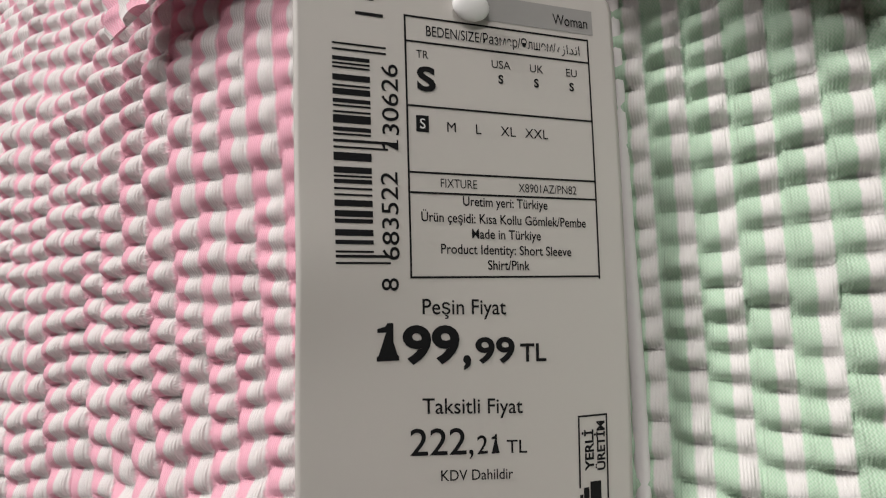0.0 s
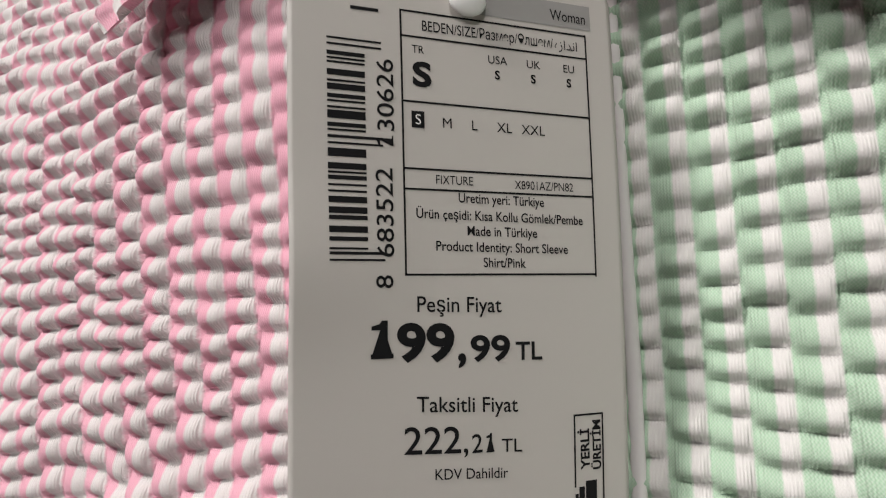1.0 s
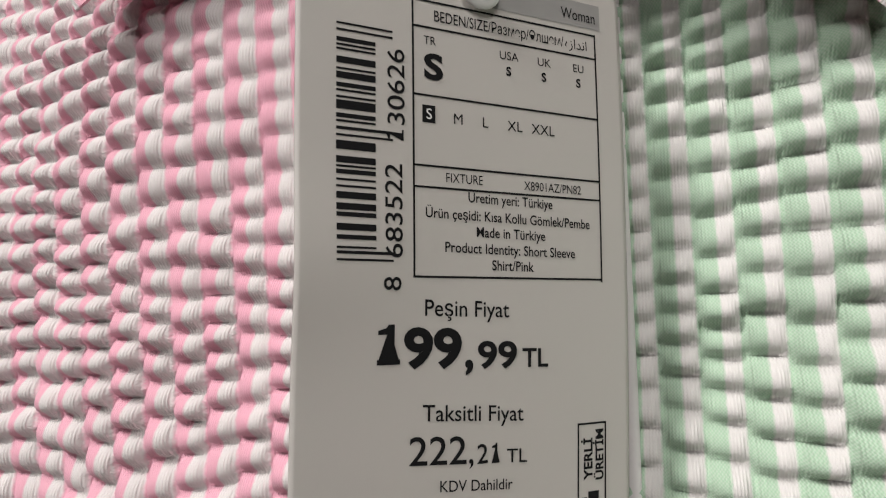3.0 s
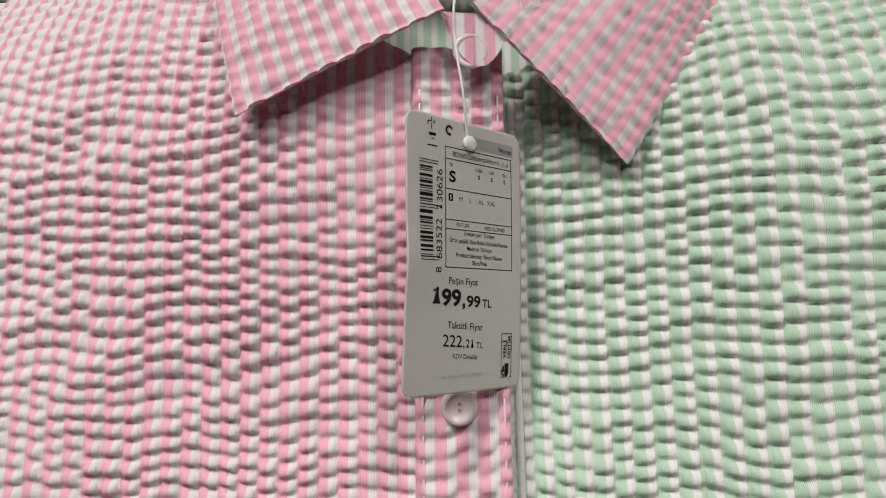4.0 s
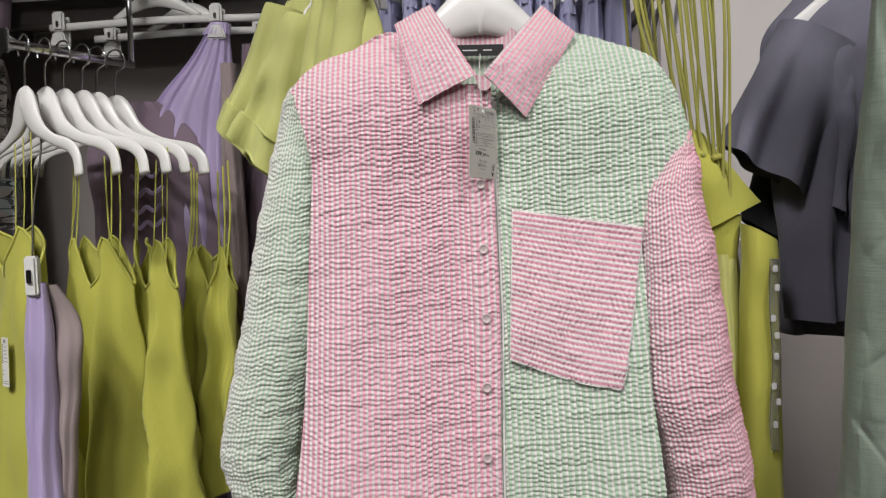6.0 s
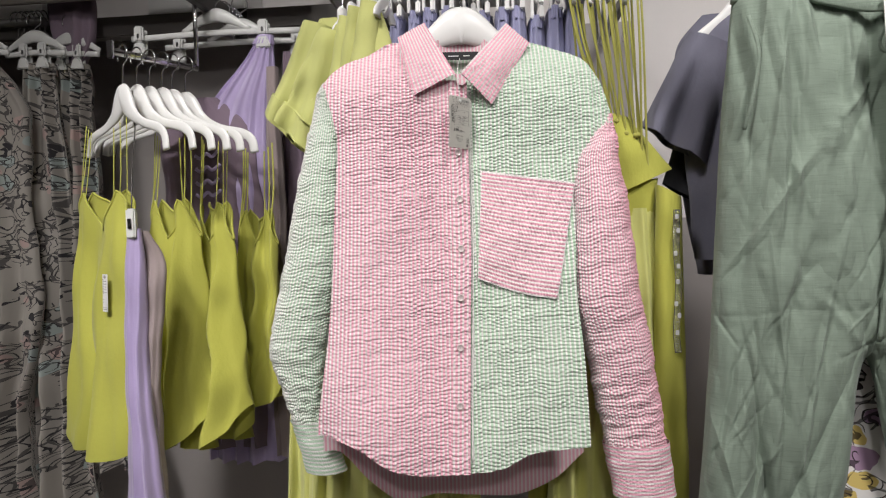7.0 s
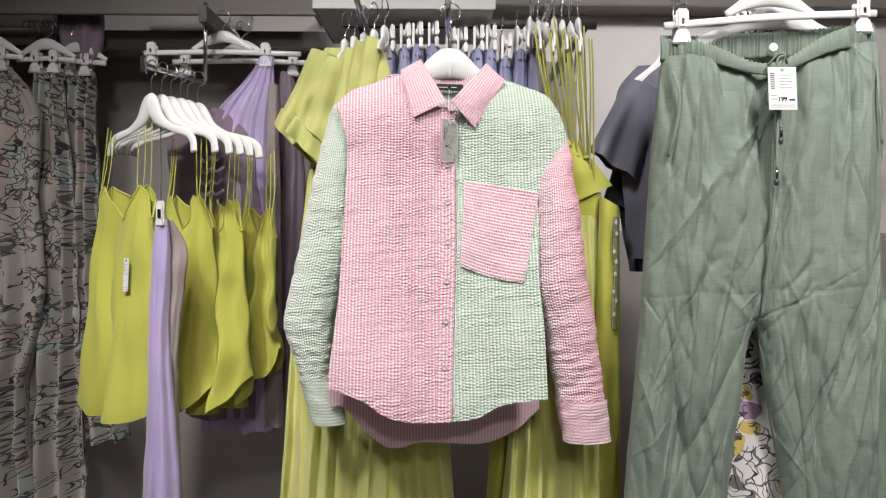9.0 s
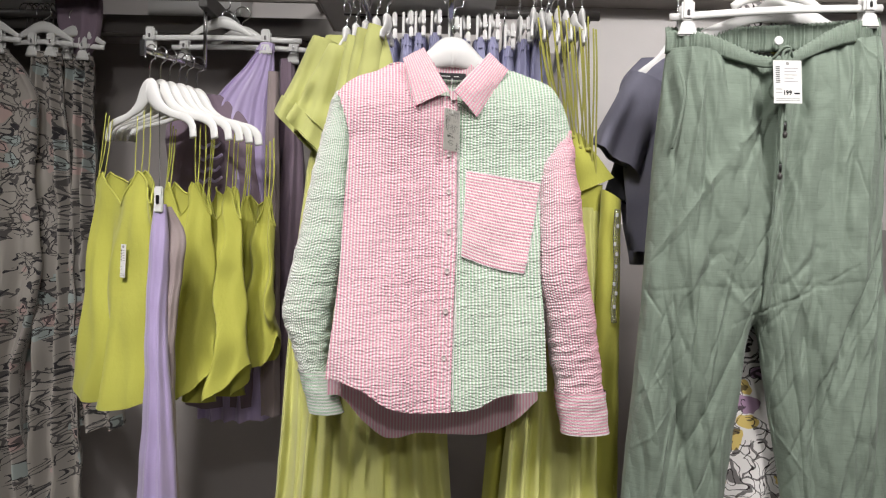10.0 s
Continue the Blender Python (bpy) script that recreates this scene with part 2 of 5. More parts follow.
# ---- mesh helpers ----
def mesh_of(name, verts, faces, uvs=None, smooth=True):
    """A mesh from numpy arrays: verts (n, 3), quads or triangles, uvs per vertex in metres of cloth."""
    me = bpy.data.meshes.new(name)
    verts = np.asarray(verts, dtype=np.float32)
    faces = np.asarray(faces, dtype=np.int32)
    k = faces.shape[1]
    me.vertices.add(len(verts))
    me.vertices.foreach_set("co", verts.ravel())
    me.loops.add(faces.size)
    me.loops.foreach_set("vertex_index", faces.ravel())
    me.polygons.add(len(faces))
    me.polygons.foreach_set("loop_start", np.arange(0, faces.size, k, dtype=np.int32))
    me.polygons.foreach_set("use_smooth", np.full(len(faces), smooth))
    if uvs is not None:
        layer = me.uv_layers.new(name="cloth")
        layer.data.foreach_set("uv", np.asarray(uvs, dtype=np.float32)[faces.ravel()].ravel())
    me.update(calc_edges=True)
    me.validate()
    return me


def put(name, me, material, parent=None, label=""):
    ob = new(name, me)
    me.materials.append(material)
    ob.parent = parent
    if label:
        tagged(ob, label)
    return ob


def part(name, bm, material, parent, label="", smooth=False):
    me = bpy.data.meshes.new(name)
    bm.to_mesh(me)
    bm.free()
    if smooth:
        me.polygons.foreach_set("use_smooth", np.ones(len(me.polygons), dtype=bool))
    return put(name, me, material, parent, label)


def thing(name, label, category, m=None, group="", kind=""):
    ob = new(name)
    ob.empty_display_size = 0.02
    if m is not None:
        ob.matrix_world = m
    return tagged(ob, label, category, group, kind)


def grid_faces(nv, nu, loop=False):
    i = np.arange(nv - 1)[:, None] * nu
    j = np.arange(nu if loop else nu - 1)[None, :]
    j2 = (j + 1) % nu
    return np.stack([(i + j).ravel(), (i + j2).ravel(), (i + nu + j2).ravel(), (i + nu + j).ravel()], axis=1)


def drop_flat(verts, faces):
    """Leaves out quads that clamping has squeezed to nothing."""
    a = verts[faces[:, 2]] - verts[faces[:, 0]]
    b = verts[faces[:, 3]] - verts[faces[:, 1]]
    return faces[np.linalg.norm(np.cross(a, b), axis=1) > 1e-9]


def box(bm, lo, hi, bevel=0.0):
    made = bmesh.ops.create_cube(bm, size=1.0)["verts"]
    for v in made:
        v.co = Vector([lo[i] + (v.co[i] + 0.5) * (hi[i] - lo[i]) for i in range(3)])
    if bevel:
        edges = list({e for v in made for e in v.link_edges})
        bmesh.ops.bevel(bm, geom=edges, offset=bevel, segments=2, affect="EDGES")
    return bm


def sweep(points, radius, sides=10, flat=1.0, closed_ends=True, tilt=None):
    """A bmesh tube along points; radius may be a list; flat squeezes it across."""
    bm = bmesh.new()
    pts = [Vector(p) for p in points]
    rad = radius if isinstance(radius, (list, tuple)) else [radius] * len(pts)
    rings = []
    up = Vector((0, 1, 0)) if tilt is None else Vector(tilt)
    for i, p in enumerate(pts):
        d = (pts[min(i + 1, len(pts) - 1)] - pts[max(i - 1, 0)]).normalized()
        side = d.cross(up)
        if side.length < 1e-4:
            side = d.cross(Vector((1, 0, 0)))
        side.normalize()
        over = side.cross(d).normalized()
        ring = []
        for k in range(sides):
            a = 2 * math.pi * k / sides
            ring.append(bm.verts.new(p + rad[i] * (math.cos(a) * side + flat * math.sin(a) * over)))
        rings.append(ring)
    for r0, r1 in zip(rings, rings[1:]):
        for k in range(sides):
            bm.faces.new((r0[k], r0[(k + 1) % sides], r1[(k + 1) % sides], r1[k]))
    if closed_ends:
        bm.faces.new(list(reversed(rings[0])))
        bm.faces.new(rings[-1])
    bmesh.ops.recalc_face_normals(bm, faces=bm.faces)
    return bm


def bezier(points, steps=12):
    """A smooth line through points (Catmull-Rom)."""
    p = [Vector(q) for q in points]
    p = [2 * p[0] - p[1]] + p + [2 * p[-1] - p[-2]]
    out = []
    for i in range(1, len(p) - 2):
        for k in range(steps):
            t = k / steps
            out.append(0.5 * ((2 * p[i]) + (p[i + 1] - p[i - 1]) * t + (2 * p[i - 1] - 5 * p[i] + 4 * p[i + 1] - p[i + 2]) * t * t
                              + (3 * p[i] - p[i - 1] - 3 * p[i + 1] + p[i + 2]) * t ** 3))
    out.append(p[-2])
    return out


def waves(seed, count, scale):
    """A smooth random function of two numbers, as a sum of sines; values about -1 to 1."""
    rng = np.random.RandomState(seed)
    ang = rng.uniform(0, 2 * math.pi, count)
    freq = rng.uniform(0.5, 1.6, count) * 2 * math.pi / scale
    ph = rng.uniform(0, 2 * math.pi, count)

    def f(a, b):
        out = 0.0
        for i in range(count):
            out = out + np.sin(freq[i] * (a * math.cos(ang[i]) + b * math.sin(ang[i])) + ph[i])
        return out / math.sqrt(count)
    return f


def curve_at(z, knots):
    """Smooth interpolation through (z, value) pairs."""
    k = sorted(knots)
    zs, vs = np.array([q[0] for q in k]), np.array([q[1] for q in k])
    z = np.clip(np.asarray(z, dtype=float), zs[0], zs[-1])
    m = np.gradient(vs, zs)
    i = np.clip(np.searchsorted(zs, z) - 1, 0, len(zs) - 2)
    h = zs[i + 1] - zs[i]
    t = (z - zs[i]) / h
    return ((2 * t ** 3 - 3 * t ** 2 + 1) * vs[i] + (t ** 3 - 2 * t ** 2 + t) * h * m[i]
            + (-2 * t ** 3 + 3 * t ** 2) * vs[i + 1] + (t ** 3 - t ** 2) * h * m[i + 1])


# the seersucker's relief: every stripe stands up in short puffs, in rows that wander
ROW = 0.0062
_drift, _calm = waves(11, 7, 0.085), waves(12, 5, 0.09)
_ripple = waves(14, 7, 0.020)
_shift = np.random.RandomState(5).uniform(-1, 1, 4096)


def pucker(u, v, height=0.0026):
    pair = u / PITCH
    col = np.floor(pair + 1e-4).astype(int)
    across = np.abs(np.sin(math.pi * pair))
    phase = v / ROW + 0.26 * _drift(u, v) + 0.20 * (col % 2) + 0.26 * _shift[col % 4096] + 0.18 * np.sin(v * 2 * math.pi / 0.055 + 9.0 * _shift[(col + 700) % 4096])
    row = np.floor(phase).astype(int)
    q = phase - row
    size = 0.86 + 0.30 * _shift[(col * 37 + row * 101) % 4096] * 0.6
    body = np.sin(math.pi * q ** 0.78) ** 0.85
    return height * (0.28 + 0.72 * across ** 0.50) * body * size * (0.95 + 0.13 * _calm(u, v)) + 0.15 * height * _ripple(u * 0.5, v)


def drape(name, rows, material, parent=None, label="", folds=4, amp=0.012, seed=1, nu=72, nv=60, top_calm=0.15, crush=0.004, wavy_hem=0.0, square=0.75):
    """A hanging garment as a closed tube. rows: (z, left, right, y, half depth) from the top down."""
    rows = sorted(rows)
    z0, z1 = rows[0][0], rows[-1][0]
    z = np.linspace(z1, z0, nv)
    lo = curve_at(z, [(r[0], r[1]) for r in rows])[:, None]
    hi = curve_at(z, [(r[0], r[2]) for r in rows])[:, None]
    yc = curve_at(z, [(r[0], r[3]) for r in rows])[:, None]
    dp = curve_at(z, [(r[0], r[4]) for r in rows])[:, None]
    th = (np.arange(nu) / nu * 2 * math.pi)[None, :]
    fall = ((z1 - z) / (z1 - z0))[:, None]
    cx, sy = -np.cos(th), -np.sin(th)
    px = np.sign(cx) * np.abs(cx) ** square
    wob = waves(seed, 4, 0.9)
    fine = waves(seed + 50, 6, 0.16)
    side = np.sign(sy)
    x = (lo + hi) / 2 + (hi - lo) / 2 * px
    grow = top_calm + (1 - top_calm) * np.clip(fall * 1.25, 0, 1)
    ph = folds * math.pi * (px + 1) + 1.7 * wob(px * 0.4 + 0 * z[:, None], z[:, None] * 0.8) + seed + 0.8 * side
    edge = np.clip(1 - np.abs(px) ** 8, 0, 1)
    pleat = np.sin(ph) + 0.35 * np.sin(2 * ph + 0.7)
    y = yc + dp * sy + amp * grow * pleat * (0.35 + 0.65 * edge) + crush * fine(x, z[:, None])
    zz = z[:, None] + 0 * x
    if wavy_hem:
        zz = zz - wavy_hem * fall ** 6 * (np.cos(ph * 0.5) + np.cos(px * 2.2 + seed))
    verts = np.stack([x, y, zz], axis=2).reshape(-1, 3)
    uv = np.stack([(px * (hi - lo) / 2 + (side > 0) * 0.31 + 0 * zz), zz], axis=2).reshape(-1, 2)
    me = mesh_of(name, verts, grid_faces(nv, nu, True)[:, ::-1], uv)
    return put(name, me, material, parent, label)


def strap(name, points, width, material, parent, label="", steps=8):
    return part(name, sweep(bezier(points, steps), width, 6, 0.35), material, parent, label, True)


def ribbon(points, width, thick):
    return sweep(points, width, 8, thick / width)


def lathe(profile, sides=24):
    """Profile of (radius, z) turned about z."""
    bm = bmesh.new()
    rings = [[bm.verts.new((r * math.cos(2 * math.pi * k / sides), r * math.sin(2 * math.pi * k / sides), z)) for k in range(sides)] for r, z in profile]
    for a, b in zip(rings, rings[1:]):
        for k in range(sides):
            bm.faces.new((a[k], a[(k + 1) % sides], b[(k + 1) % sides], b[k]))
    for ring in (rings[0], rings[-1]):
        if len({tuple(v.co) for v in ring}) > 2:
            bm.faces.new(ring)
    bmesh.ops.recalc_face_normals(bm, faces=bm.faces)
    return bm


def moved(bm, m):
    bmesh.ops.transform(bm, matrix=m, verts=bm.verts)
    return bm
# ---- the shop's shell and wall fittings ----
def structure(name, lo, hi, material, label, bevel=0.0):
    ob = part(name, box(bmesh.new(), lo, hi, bevel), material, None)
    return tagged(ob, label, name.split("_")[0], kind="structure")


structure("floor", (-3.5, -4.0, -0.1), (3.5, 1.1, 0.0), FLOOR_TILE, "pale grey tiled shop floor")
structure("wall_back", (-3.5, 0.95, 0.0), (3.5, 1.1, 3.0), PLASTER, "matt grey painted shop wall behind the rails")
# two thin sheets put the wall's shade into colour
structure("wall_panel_bay", (-3.5, 0.943, 0.0), (0.46, 0.95, 1.80), WALL_SHADE, "thin dark sheet standing in for shade on the wall behind the rails")
structure("wall_panel_low", (0.461, 0.943, 0.0), (3.5, 0.95, 1.20), WALL_SHADE, "thin dark sheet standing in for shade low on the wall")
# closing walls out of view, kept dark so less light bounces back
structure("wall_left", (-3.65, -4.0, 0.0), (-3.5, 1.1, 3.0), WALL_SHADE, "unseen side wall, darkened to cut bounced light")
structure("wall_right", (3.5, -4.0, 0.0), (3.65, 1.1, 3.0), WALL_SHADE, "unseen side wall, darkened to cut bounced light")
structure("wall_front", (-3.65, -4.15, 0.0), (3.65, -4.0, 3.0), WALL_SHADE, "unseen wall across the shop, darkened to cut bounced light")
structure("ceiling", (-3.65, -4.15, 3.0), (3.65, 1.1, 3.1), WHITE_BOARD, "plain white shop ceiling")


# fixtures out of view, added to go with the area lamps
def added_spot(x, y):
    t = thing("added_ceiling_light", "added round ceiling spotlight, out of view, switched on", "ceiling light", pose(x, y, 3.0), "ceiling spotlights")
    part("rim", lathe([(0.15, 0.0), (0.15, -0.02), (0.125, -0.03), (0.12, -0.01)], 32), WHITE_BOARD, t, "", True)
    part("diffuser", lathe([(0.119, -0.004), (0.118, -0.012), (0.001, -0.013)], 32), LAMP_GLASS, t, "glowing frosted lens", True)


for sx, sy in SPOTS:
    added_spot(sx, sy)

# the overhead shelf on the wall, with the beam under it
shelf = thing("wall_shelf", "grey overhead shelf bar on brackets from the wall", "shelf")
part("front_lip", box(bmesh.new(), (-2.4, 0.585, 1.842), (-0.40, 0.600, 1.945), 0.002), SHELF_PAINT, shelf, "deep folded front edge")
part("board", box(bmesh.new(), (-2.4, 0.6005, 1.925), (-0.40, 0.66, 1.945), 0.002), SHELF_PAINT, shelf)
for bx in (-2.2, -1.3, -0.45):
    part("bracket", box(bmesh.new(), (bx - 0.012, 0.6605, 1.925), (bx + 0.012, 0.95, 1.944), 0.002), SHELF_PAINT, shelf)
beam = thing("rail_beam", "dark grey steel beam along the wall", "rail")
part("beam", box(bmesh.new(), (-2.4, 0.72, 1.775), (-0.30, 0.76, 1.835), 0.004), STEEL, beam)
for bx in (-1.9, -1.25, -0.55):
    part("bracket", box(bmesh.new(), (bx - 0.015, 0.761, 1.785), (bx + 0.015, 0.95, 1.825), 0.003), STEEL, beam)
# white blocks in place of the lit wall seen between shelf and beam
for lx, rx_ in ((-1.62, -1.36), (-1.335, -1.285), (-1.01, -0.70)):
    b = thing("lit_wall_patch", "white block standing in for a brightly lit patch of wall", "box", None, "cartons on the ledge")
    part("lit_patch_body", box(bmesh.new(), (lx, 0.80, 1.84), (rx_, 0.94, 1.955), 0.004), WHITE_BOARD, b)
    part("lit_patch_top", box(bmesh.new(), (lx - 0.003, 0.797, 1.945), (rx_ + 0.003, 0.943, 1.96), 0.002), WHITE_BOARD, b)
ledge = structure("trim_ledge", (-2.4, 0.77, 1.826), (-0.30, 0.95, 1.838), STEEL, "narrow steel ledge behind the beam")

high = thing("wall_shelf", "pale grey overhead shelf high on the wall", "shelf")
for bx in (0.2, 1.0, 1.8):
    part("bracket", box(bmesh.new(), (bx - 0.01, 0.86, 2.001), (bx + 0.01, 0.95, 2.10), 0.002), STEEL, high)
part("board", box(bmesh.new(), (-0.38, 0.84, 1.964), (2.4, 0.95, 2.0), 0.003), SHELF_PAINT, high)
lip = thing("shelf_tray", "pale grey metal shelf tray with a folded edge", "shelf")
part("tray", box(bmesh.new(), (-0.352, 0.30, 1.765), (0.12, 0.62, 1.78), 0.003), TRAY_PAINT, lip)
part("tray_lip", box(bmesh.new(), (-0.356, 0.296, 1.765), (0.124, 0.2995, 1.83), 0.001), TRAY_PAINT, lip)
part("tray_end", box(bmesh.new(), (-0.357, 0.3005, 1.765), (-0.3525, 0.62, 1.83), 0.001), TRAY_PAINT, lip)
part("slotted_upright", box(bmesh.new(), (-0.285, 0.63, 0.2), (-0.25, 0.66, 1.93), 0.003), STEEL, lip, "dark slotted steel upright")


def rail_arm(x, y0, y1, z, radius, material, label, square=False):
    t = thing("rail_arm", label, "clothes rail", None, "arms on the wall")
    if square:
        part("arm", box(bmesh.new(), (x - radius, y0, z - 2 * radius), (x + radius, y1, z + 2 * radius), 0.002), material, t)
    else:
        part("arm", sweep([(x, y0, z), (x, (y0 + y1) / 2, z), (x, y1, z)], radius, 14), material, t, "", True)
    if not square:
        part("end_stop", moved(lathe([(radius * 1.3, 0), (radius * 1.3, 0.006), (radius * 0.6, 0.01)], 14), Matrix.Translation((x, y0 + 0.004, z)) @ Euler((radians(90), 0, 0)).to_matrix().to_4x4()), material, t, "", True)
    part("wall_plate", box(bmesh.new(), (x - 0.02, y1, z - 0.05), (x + 0.02, y1 + 0.006, z + 0.05), 0.002), material, t)
    return t


rail_arm(0.0, -0.02, 0.944, 1.700, 0.007, CHROME, "straight chrome arm holding the front shirt")
rail_arm(-0.22, 0.08, 0.944, 1.735, 0.007, CHROME, "straight chrome arm holding lime tops")
rail_arm(0.26, 0.06, 0.944, 1.76, 0.007, CHROME, "straight chrome arm holding strappy dresses")


def hung_rail(x0, x1, y, z, label):
    """A rail on two rods from the ceiling."""
    t = thing("hung_rail", label, "clothes rail", None, "rails hung from the ceiling")
    part("tube", sweep([(x0, y, z), ((x0 + x1) / 2, y, z), (x1, y, z)], 0.010, 14, tilt=(0, 0, 1)), CHROME, t, "", True)
    for x in (x0 + 0.06, x1 - 0.06):
        part("rod", sweep([(x, y, z), (x, y, 2.4), (x, y, 3.0)], 0.005, 10), CHROME, t, "", True)


hung_rail(0.42, 2.2, -0.098, 1.742, "chrome rail holding the linen trousers")
hung_rail(0.42, 2.2, 0.17, 1.775, "chrome rail holding dark tops")
rail_arm(-0.683, 0.40, 0.715, 1.785, 0.012, DARK_RAIL, "dark square arm under the shelf", True)

# the chrome drop arm with the camisoles
drop = thing("drop_arm", "chrome upright and sloping arm hung from the beam", "clothes rail")
part("upright", sweep([(-0.692, 0.45, 1.83), (-0.692, 0.45, 1.72), (-0.692, 0.45, 1.60)], 0.0055, 12), CHROME, drop, "", True)
part("arm", sweep([(-0.692, 0.45, 1.605), (-0.712, 0.30, 1.590), (-0.732, 0.15, 1.576)], 0.0075, 12), CHROME, drop, "", True)
part("stop_tab", box(bmesh.new(), (-0.740, 0.142, 1.560), (-0.726, 0.150, 1.598), 0.002), CHROME, drop)


def side_rail(x0, x1, y, z):
    t = thing("side_rail", "dark steel hanging rail", "clothes rail")
    part("tube", sweep([(x0, y, z), ((x0 + x1) / 2, y, z), (x1, y, z)], 0.013, 14, tilt=(0, 0, 1)), DARK_RAIL, t, "", True)
    for x in (x0 + 0.05, x1 - 0.03):
        part("bracket", box(bmesh.new(), (x - 0.008, y + 0.01, z - 0.015), (x + 0.008, 0.95, z + 0.015), 0.002), DARK_RAIL, t)


side_rail(-2.1, -1.22, 0.62, 1.80)
# ---- hangers ----
def hook_points(top, reach=0.022):
    """The wire of a hanger hook, in the hanger's own frame; the neck is at z = 0."""
    pts = [(0, 0, -0.012), (0, 0, top - 2.2 * reach)]
    for k in range(0, 11):
        a = math.radians(-35 + k * 24)
        pts.append((reach * math.cos(a), 0, top - reach + reach * math.sin(a)))
    return pts


def shoulder_hanger(m, span=0.38, drop=0.10, label="white plastic clothes hanger", hook=0.085, deep=0.034, group="white hangers", slim=False):
    t = thing("hanger", label, "hanger", m, group)
    half = [(0.0, 0.0), (0.12, -0.06), (0.45, -0.36), (0.78, -0.70), (0.96, -0.98), (1.0, -1.25)]
    if slim:
        half = [(0.0, -0.02), (0.07, -0.12), (0.22, -0.42), (0.50, -0.66), (0.82, -0.80), (0.96, -0.98), (1.0, -1.28)]
    pts = [(-span / 2 * a, 0, drop * b) for a, b in reversed(half)] + [(span / 2 * a, 0, drop * b) for a, b in half[1:]]
    line = bezier(pts, 6)
    rad = [deep * (0.30 + 0.62 * math.exp(-(p.x / (0.13 * span)) ** 2) + 0.10 * (abs(p.x) / (span / 2)) ** 4) for p in line]
    part("body", sweep(line, rad, 12, 0.34), PLASTIC, t, "", True)
    part("hook", sweep(bezier(hook_points(hook), 4), 0.0017, 8), CHROME, t, "bent chrome wire hook", True)
    return t


def peg_hanger(m, span, label, pegs, material=PLASTIC, hook=0.10, group="peg hangers", slope=0.0, stout=1.0):
    """A bar hanger with two sliding pegs."""
    t = thing("peg_hanger", label, "hanger", m, group)
    bar = [(-span / 2, 0, -0.055 - slope * span / 2), (0, 0, -0.05), (span / 2, 0, -0.055 + slope * span / 2)]
    part("bar", sweep(bezier(bar, 6), 0.008, 10, 0.5), material, t, "", True)
    web = [(-0.09, 0, -0.045), (-0.045, 0, -0.02), (0, 0, -0.005), (0.045, 0, -0.02), (0.09, 0, -0.045)]
    part("neck", sweep(bezier(web, 5), [0.006 + 0.012 * stout * math.exp(-((i - 10) / 6) ** 2) for i in range(21)], 10, 0.4), material, t, "", True)
    part("hook", sweep(bezier(hook_points(hook), 4), 0.0017, 8), CHROME, t, "bent chrome wire hook", True)
    for x in pegs:
        z = -0.055 + slope * x
        p = part("peg", box(bmesh.new(), (x - 0.013, -0.0155, z - 0.010), (x + 0.013, -0.006, z + 0.030), 0.004), material, t, "white plastic peg with a steel spring")
        bm = bmesh.new()
        lower = [(-0.011, -0.012), (0.011, -0.012), (0.021, -0.042), (-0.021, -0.042)]
        front = [bm.verts.new((x + a, -0.016, z + b)) for a, b in lower]
        back = [bm.verts.new((x + a, -0.006, z + b)) for a, b in lower]
        bm.faces.new(front), bm.faces.new(list(reversed(back)))
        for k in range(4):
            bm.faces.new((front[k], back[k], back[(k + 1) % 4], front[(k + 1) % 4]))
        bmesh.ops.bevel(bm, geom=list(bm.edges), offset=0.003, segments=2, affect="EDGES")
        bmesh.ops.recalc_face_normals(bm, faces=bm.faces)
        part("jaw", bm, material, p)
        part("spring", box(bmesh.new(), (x - 0.003, -0.0170, z - 0.002), (x + 0.003, -0.0148, z + 0.010), 0.001), CHROME, p, "steel spring")
        part("back_jaw", box(bmesh.new(), (x - 0.012, 0.006, z - 0.040), (x + 0.012, 0.012, z + 0.024), 0.002), material, p)
    return t


# ---- the patchwork shirt ----
SHIRT_TURN = 6.7
shirt = thing("shirt", "pink and green striped seersucker patchwork shirt, buttoned, on a white hanger", "shirt", pose(0, 0, 0, 0, 0, SHIRT_TURN))
LEFT_EDGE = [(1.56, -0.262), (1.47, -0.262), (1.455, -0.243), (1.43, -0.233), (1.405, -0.225), (1.37, -0.217), (1.29, -0.218), (1.19, -0.224), (1.06, -0.230), (0.963, -0.240), (0.849, -0.252), (0.74, -0.253)]
RIGHT_EDGE = [(1.56, 0.275), (1.44, 0.275), (1.40, 0.272), (1.366, 0.268), (1.335, 0.232), (1.30, 0.212), (1.275, 0.200), (1.20, 0.195), (1.09, 0.191), (0.98, 0.197), (0.82, 0.201), (0.74, 0.201)]
SHOULDER = [(-0.27, 1.425), (-0.244, 1.456), (-0.230, 1.474), (-0.213, 1.488), (-0.16, 1.510), (-0.101, 1.532), (-0.05, 1.545), (0.01, 1.547), (0.07, 1.545), (0.132, 1.523), (0.175, 1.509), (0.205, 1.494), (0.222, 1.481), (0.238, 1.459), (0.253, 1.430), (0.262, 1.398), (0.270, 1.362), (0.285, 1.33)]
NECKLINE = [q for q in SHOULDER if q[0] < -0.1] + [(-0.065, 1.503), (-0.045, 1.472), (-0.02, 1.453), (0.01, 1.444), (0.035, 1.453), (0.058, 1.472), (0.085, 1.503)] + [q for q in SHOULDER if q[0] > 0.1]
